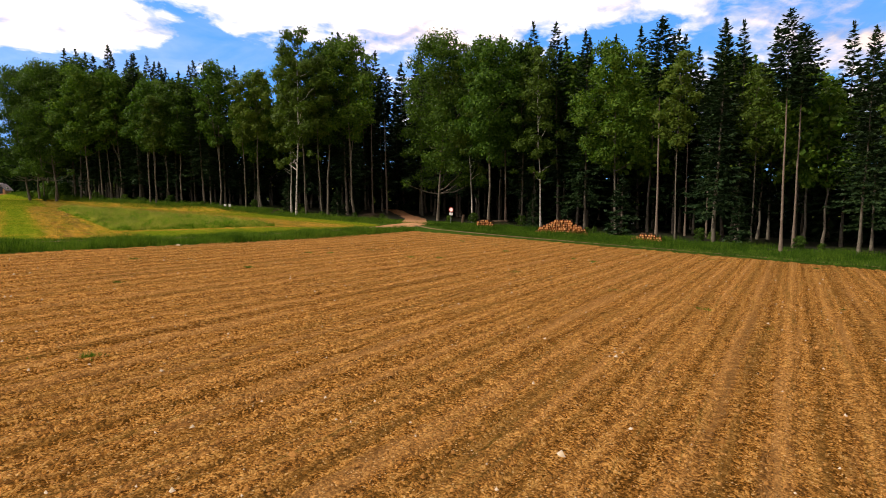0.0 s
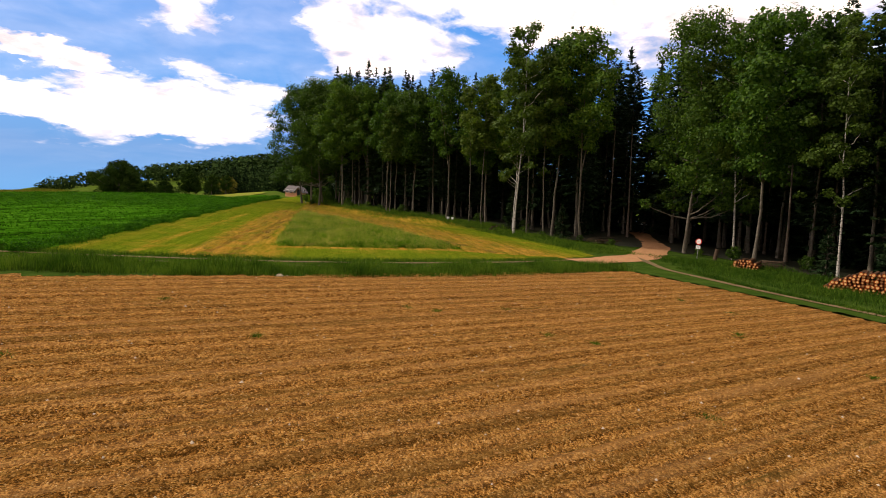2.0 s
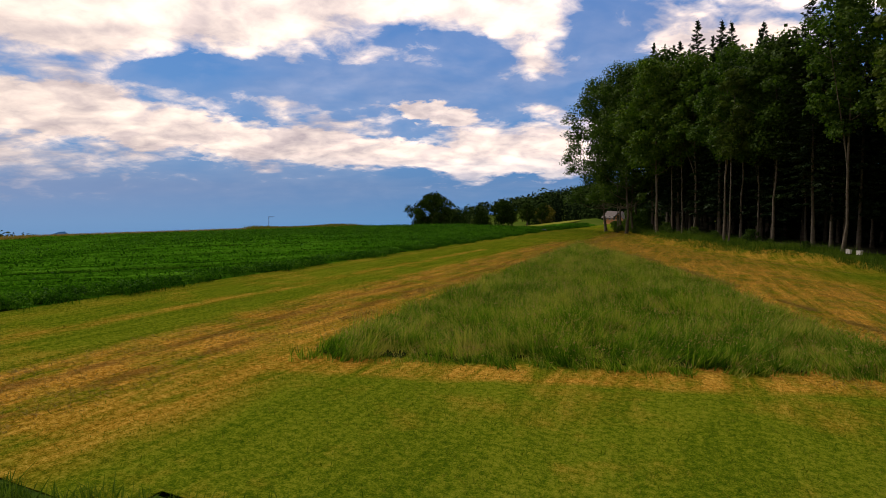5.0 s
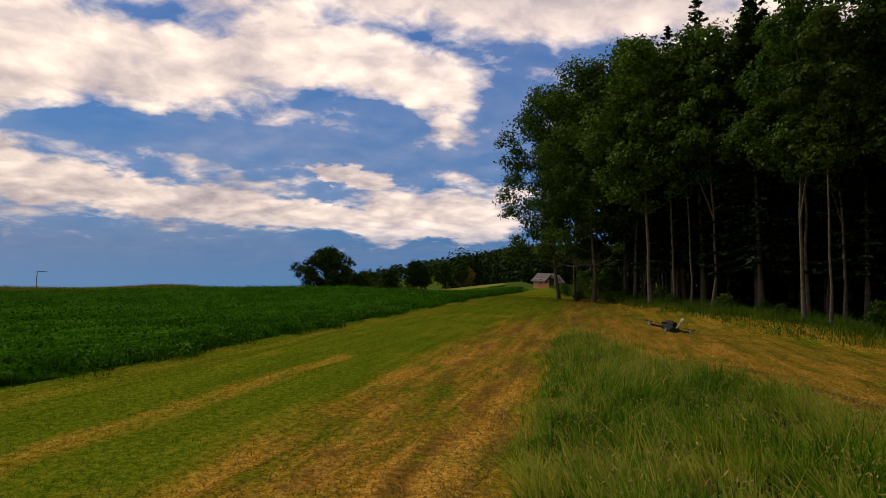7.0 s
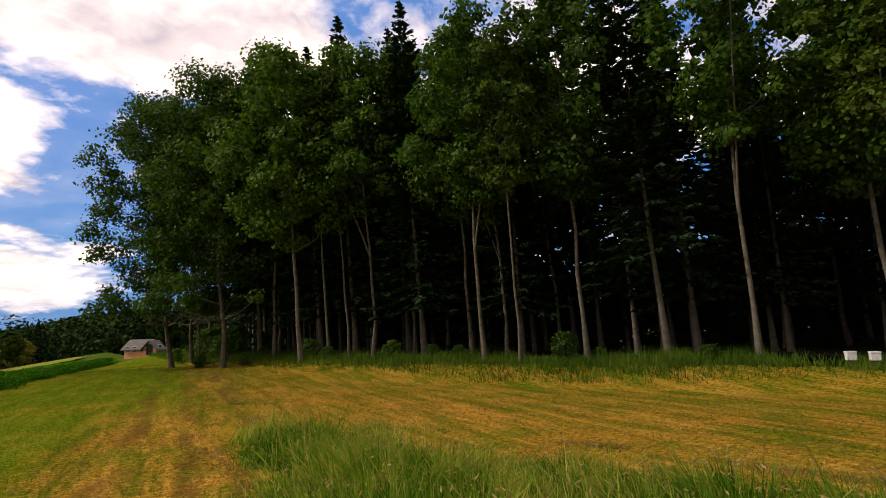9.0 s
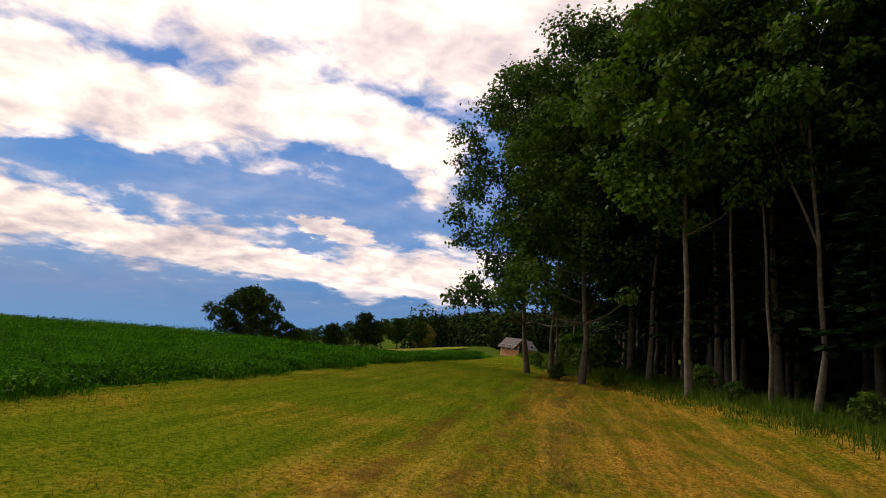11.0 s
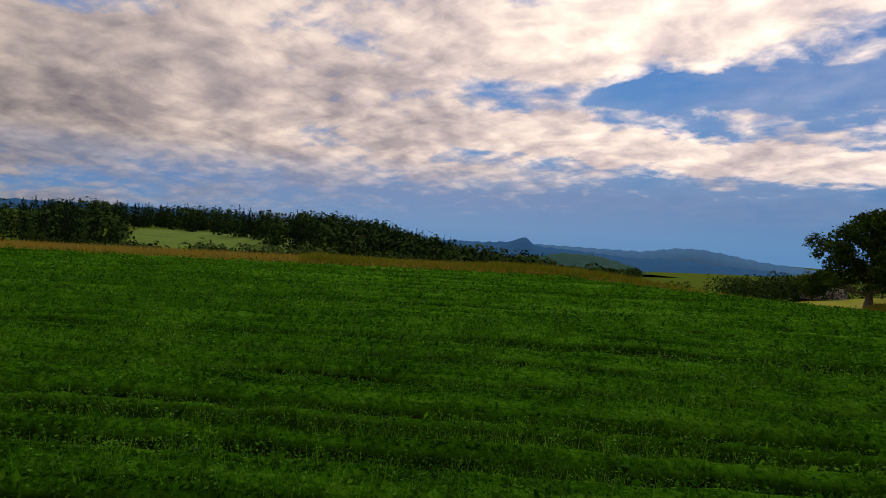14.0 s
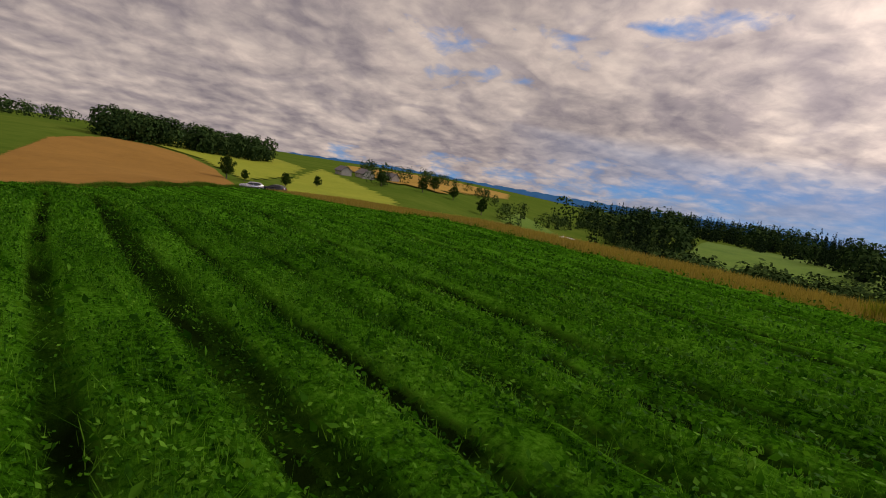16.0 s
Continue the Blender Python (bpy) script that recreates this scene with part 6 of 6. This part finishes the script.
def ridge(name, yaws, ups, r, depth, label, mat="blue_hill"):
    """A long far ridge: its crest follows ups (degrees over the eye), with small bumps."""
    a = np.linspace(min(yaws), max(yaws), 160)
    order = np.argsort(yaws)
    e = np.interp(a, np.array(yaws)[order], np.array(ups)[order]) + 0.04 * np.sin(a * 5) + 0.03 * np.sin(a * 13)
    th = np.radians(a)
    rows = []
    for f, rr in ((0.0, r - depth), (0.6, r - depth * 0.4), (1.0, r), (0.2, r + depth)):
        top = 5 + np.tan(np.radians(e)) * rr
        base = -0.10 * rr
        rows.append(np.stack([-np.sin(th) * rr, 120 + np.cos(th) * rr, base + (top - base) * f], 1))
    n = len(a)
    idx = np.arange(4 * n).reshape(4, n)
    F = np.stack([idx[:-1, :-1], idx[:-1, 1:], idx[1:, 1:], idx[1:, :-1]], -1).reshape(-1, 4)
    tagged(new(name, mesh_of(name, np.concatenate(rows), F, M[mat], True)), label, "hills", kind="structure")


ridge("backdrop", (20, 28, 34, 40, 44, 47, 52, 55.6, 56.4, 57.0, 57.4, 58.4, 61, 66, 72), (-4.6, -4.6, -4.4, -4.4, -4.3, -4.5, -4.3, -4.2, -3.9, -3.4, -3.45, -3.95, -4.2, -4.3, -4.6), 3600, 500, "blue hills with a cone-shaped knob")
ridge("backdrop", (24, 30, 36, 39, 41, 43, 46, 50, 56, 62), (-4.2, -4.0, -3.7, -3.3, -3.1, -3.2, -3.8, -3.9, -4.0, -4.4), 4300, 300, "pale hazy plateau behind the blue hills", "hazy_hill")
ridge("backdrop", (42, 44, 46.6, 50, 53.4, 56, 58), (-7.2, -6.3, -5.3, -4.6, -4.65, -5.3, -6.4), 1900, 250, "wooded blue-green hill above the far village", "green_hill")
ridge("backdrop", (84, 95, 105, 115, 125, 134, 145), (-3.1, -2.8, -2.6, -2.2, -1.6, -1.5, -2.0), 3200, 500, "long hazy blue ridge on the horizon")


# farm and village across the valley
M["pale_wall"] = simple("pale_wall", (0.40, 0.36, 0.31), (0.54, 0.50, 0.44), 0.8, 0.9, 0.1, 0.1, 0.01)
for x, y, turn, L, W in ((-267.5, -81.3, 60, 10, 6), (-274.9, -71.7, 58, 12, 7), (-283.5, -59.6, 75, 8, 6)):
    house(x, y, float(height(x, y)), turn, L, W, 2.4, 2.2, M["pale_wall"], "pale farm building with a dark gabled roof")
vr = random.Random(3)
for k in range(16):
    x, y = polar(vr.uniform(46, 51), vr.uniform(1500, 1900))
    house(x, y, float(height(x, y)), vr.uniform(0, 180), vr.uniform(11, 16), 9, 5.0, 4.0, M["pale_wall"], "small pale house of a far village", "village_house", 2)

# ---- vehicles, drone, perch ----
def farm_trailer(x, y, turn):
    """A long white trailer: box body with a rounded roof, drawbar and wheels."""
    tr = tagged(new("farm_trailer"), "long white farm trailer standing beyond the dry grass", "trailer")
    tr.matrix_basis = pose(x, y, float(height(x, y)), 0, 0, turn) @ Matrix.Scale(0.46, 4)
    bm = bmesh.new()
    box(bm, 0, 0, 0.6, 5.4, 2.2, 1.5, 0, 0.12)
    part("body", bm, M["white_paint"], tr)
    bm = bmesh.new()
    rod(bm, (2.6, 0, 0.65), (4.0, 0, 0.5), 0.06, 0.05, 8)
    part("drawbar", bm, M["steel"], tr)
    for px in (-0.8, 0.4):
        for py in (-1.0, 1.0):
            bm = bmesh.new()
            rod(bm, (px, py - 0.12, 0.42), (px, py + 0.12, 0.42), 0.42, 0.42, 18)
            part("wheel", bm, M["rubber"], tr)


M["silver"] = simple("silver", (0.42, 0.43, 0.45), (0.50, 0.51, 0.53), 2.0, 0.25, 0.5, 0.0, 0.0, 0.8)
M["black_paint"] = simple("black_paint", (0.010, 0.010, 0.012), (0.016, 0.016, 0.018), 2.0, 0.2, 0.5, 0.0)
M["rubber"] = simple("rubber", (0.012, 0.012, 0.012), (0.025, 0.025, 0.025), 8.0, 0.9, 0.1, 0.2, 0.005)
M["carbon"] = simple("carbon", (0.012, 0.012, 0.014), (0.030, 0.030, 0.034), 20.0, 0.45, 0.4, 0.1, 0.002)
M["red_lens"] = simple("red_lens", (0.35, 0.02, 0.015), (0.42, 0.03, 0.02), 5.0, 0.2, 0.5, 0.0)


def car(x, y, turn, paint, label):
    c = tagged(new("car"), label, "car", "parked cars")
    c.matrix_basis = pose(x, y, float(height(x, y)) + 0.02, 0, 0, turn)
    side = [(-2.1, 0.35), (-2.12, 0.75), (-1.95, 0.95), (-1.0, 1.02), (-0.35, 1.42), (0.7, 1.48), (1.55, 1.36), (2.0, 0.98), (2.08, 0.6), (2.05, 0.35)]
    bm = bmesh.new()
    for s in (-1, 1):
        bm.faces.new([bm.verts.new((px, s * (0.88 if pz < 1.0 else 0.70), pz)) for px, pz in side])
    bm.verts.ensure_lookup_table()
    n = len(side)
    for k in range(n):
        bm.faces.new((bm.verts[k], bm.verts[(k + 1) % n], bm.verts[n + (k + 1) % n], bm.verts[n + k]))
    bmesh.ops.recalc_face_normals(bm, faces=bm.faces[:])
    bmesh.ops.bevel(bm, geom=bm.edges[:], offset=0.06, segments=2, affect="EDGES")
    body = part("body", bm, paint, c, smooth=True)
    for s in (-1, 1):
        for pts in (((-0.85, 1.04), (-0.32, 1.36), (0.25, 1.41), (0.25, 1.04)), ((0.33, 1.04), (0.33, 1.41), (0.72, 1.42), (1.4, 1.32), (1.6, 1.04))):
            bm = bmesh.new()
            lo = [bm.verts.new((px, s * (0.885 - (pz - 1.0) * 0.40), pz)) for px, pz in pts]
            f = bm.faces.new(lo)
            e = bmesh.ops.extrude_face_region(bm, geom=[f])
            for v in e["geom"]:
                if isinstance(v, bmesh.types.BMVert):
                    v.co.y += s * 0.015
            part("window", bm, M["dark_glass"], c)
        for wx in (-1.32, 1.3):
            bm = bmesh.new()
            rod(bm, (wx, s * 0.72, 0.32), (wx, s * 0.92, 0.32), 0.32, 0.31, 20)
            w = part("wheel", bm, M["rubber"], c)
            bm = bmesh.new()
            rod(bm, (wx, s * 0.915, 0.32), (wx, s * 0.935, 0.32), 0.2, 0.18, 14)
            part("rim", bm, M["steel"], w)
        bm = bmesh.new()
        box(bm, -2.06, s * 0.62, 0.68, 0.14, 0.34, 0.16, 0, 0.02)
        part("headlight", bm, M["white_paint"], c)
        bm = bmesh.new()
        box(bm, 2.02, s * 0.66, 0.72, 0.12, 0.26, 0.2, 0, 0.02)
        part("taillight", bm, M["red_lens"], c)
    return c


farm_trailer(*polar(101, 96), 62)
car(-85.3, 45.0, 138, M["silver"], "silver hatchback parked on the farm track")
car(-88.6, 47.3, 112, M["black_paint"], "black car parked behind the silver one")


def build_drone():
    d = tagged(new("drone"), "black racing drone hovering over the mown meadow", "drone")
    d.matrix_basis = pose(DRONE[0], DRONE[1], DRONE[2], 8, 4, 30)
    bm = bmesh.new()
    box(bm, 0, 0, -0.02, 0.09, 0.16, 0.045, 0, 0.008)
    part("body", bm, M["carbon"], d)
    bm = bmesh.new()
    box(bm, 0, -0.01, 0.027, 0.05, 0.11, 0.04, 0, 0.008)
    part("battery", bm, M["black_paint"], d)
    bm = bmesh.new()
    box(bm, 0, 0.095, 0.0, 0.04, 0.03, 0.04, 0, 0.006)
    part("camera_housing", bm, M["rubber"], d)
    bm = bmesh.new()
    rod(bm, (0, -0.08, 0.02), (0, -0.13, 0.10), 0.004, 0.004, 6)
    rod(bm, (0, -0.125, 0.095), (0, -0.14, 0.12), 0.012, 0.012, 8)
    part("antenna", bm, M["white_paint"], d)
    for sx in (-1, 1):
        for sy in (-1, 1):
            tip = (sx * 0.13, sy * 0.12, 0.0)
            bm = bmesh.new()
            rod(bm, (sx * 0.03, sy * 0.04, 0), tip, 0.011, 0.009, 8)
            arm = part("arm", bm, M["carbon"], d)
            bm = bmesh.new()
            rod(bm, (tip[0], tip[1], -0.008), (tip[0], tip[1], 0.024), 0.016, 0.014, 12)
            part("motor", bm, M["steel"], arm)
            bm = bmesh.new()
            box(bm, tip[0], tip[1], 0.026, 0.13, 0.013, 0.003, 0.8 * sx * sy + 0.3)
            part("propeller", bm, M["rubber"], arm)


DRONE = (19.6, 86.2, 2.8)
build_drone()

PERCH = (-46.8, 136.6)
perch = tagged(new("perch_pole"), "thin wooden perch pole with a short arm beyond the crop", "pole")
perch.matrix_basis = pose(PERCH[0], PERCH[1], float(height(PERCH[0], PERCH[1])), 0, 0, 35)
bm = bmesh.new()
rod(bm, (0, 0, 0), (0, 0, 2.7), 0.05, 0.04, 8)
part("pole", bm, M["old_wood"], perch)
bm = bmesh.new()
rod(bm, (-0.06, 0, 2.72), (1.05, 0, 2.75), 0.045, 0.04, 8)
part("arm", bm, M["old_wood"], perch)
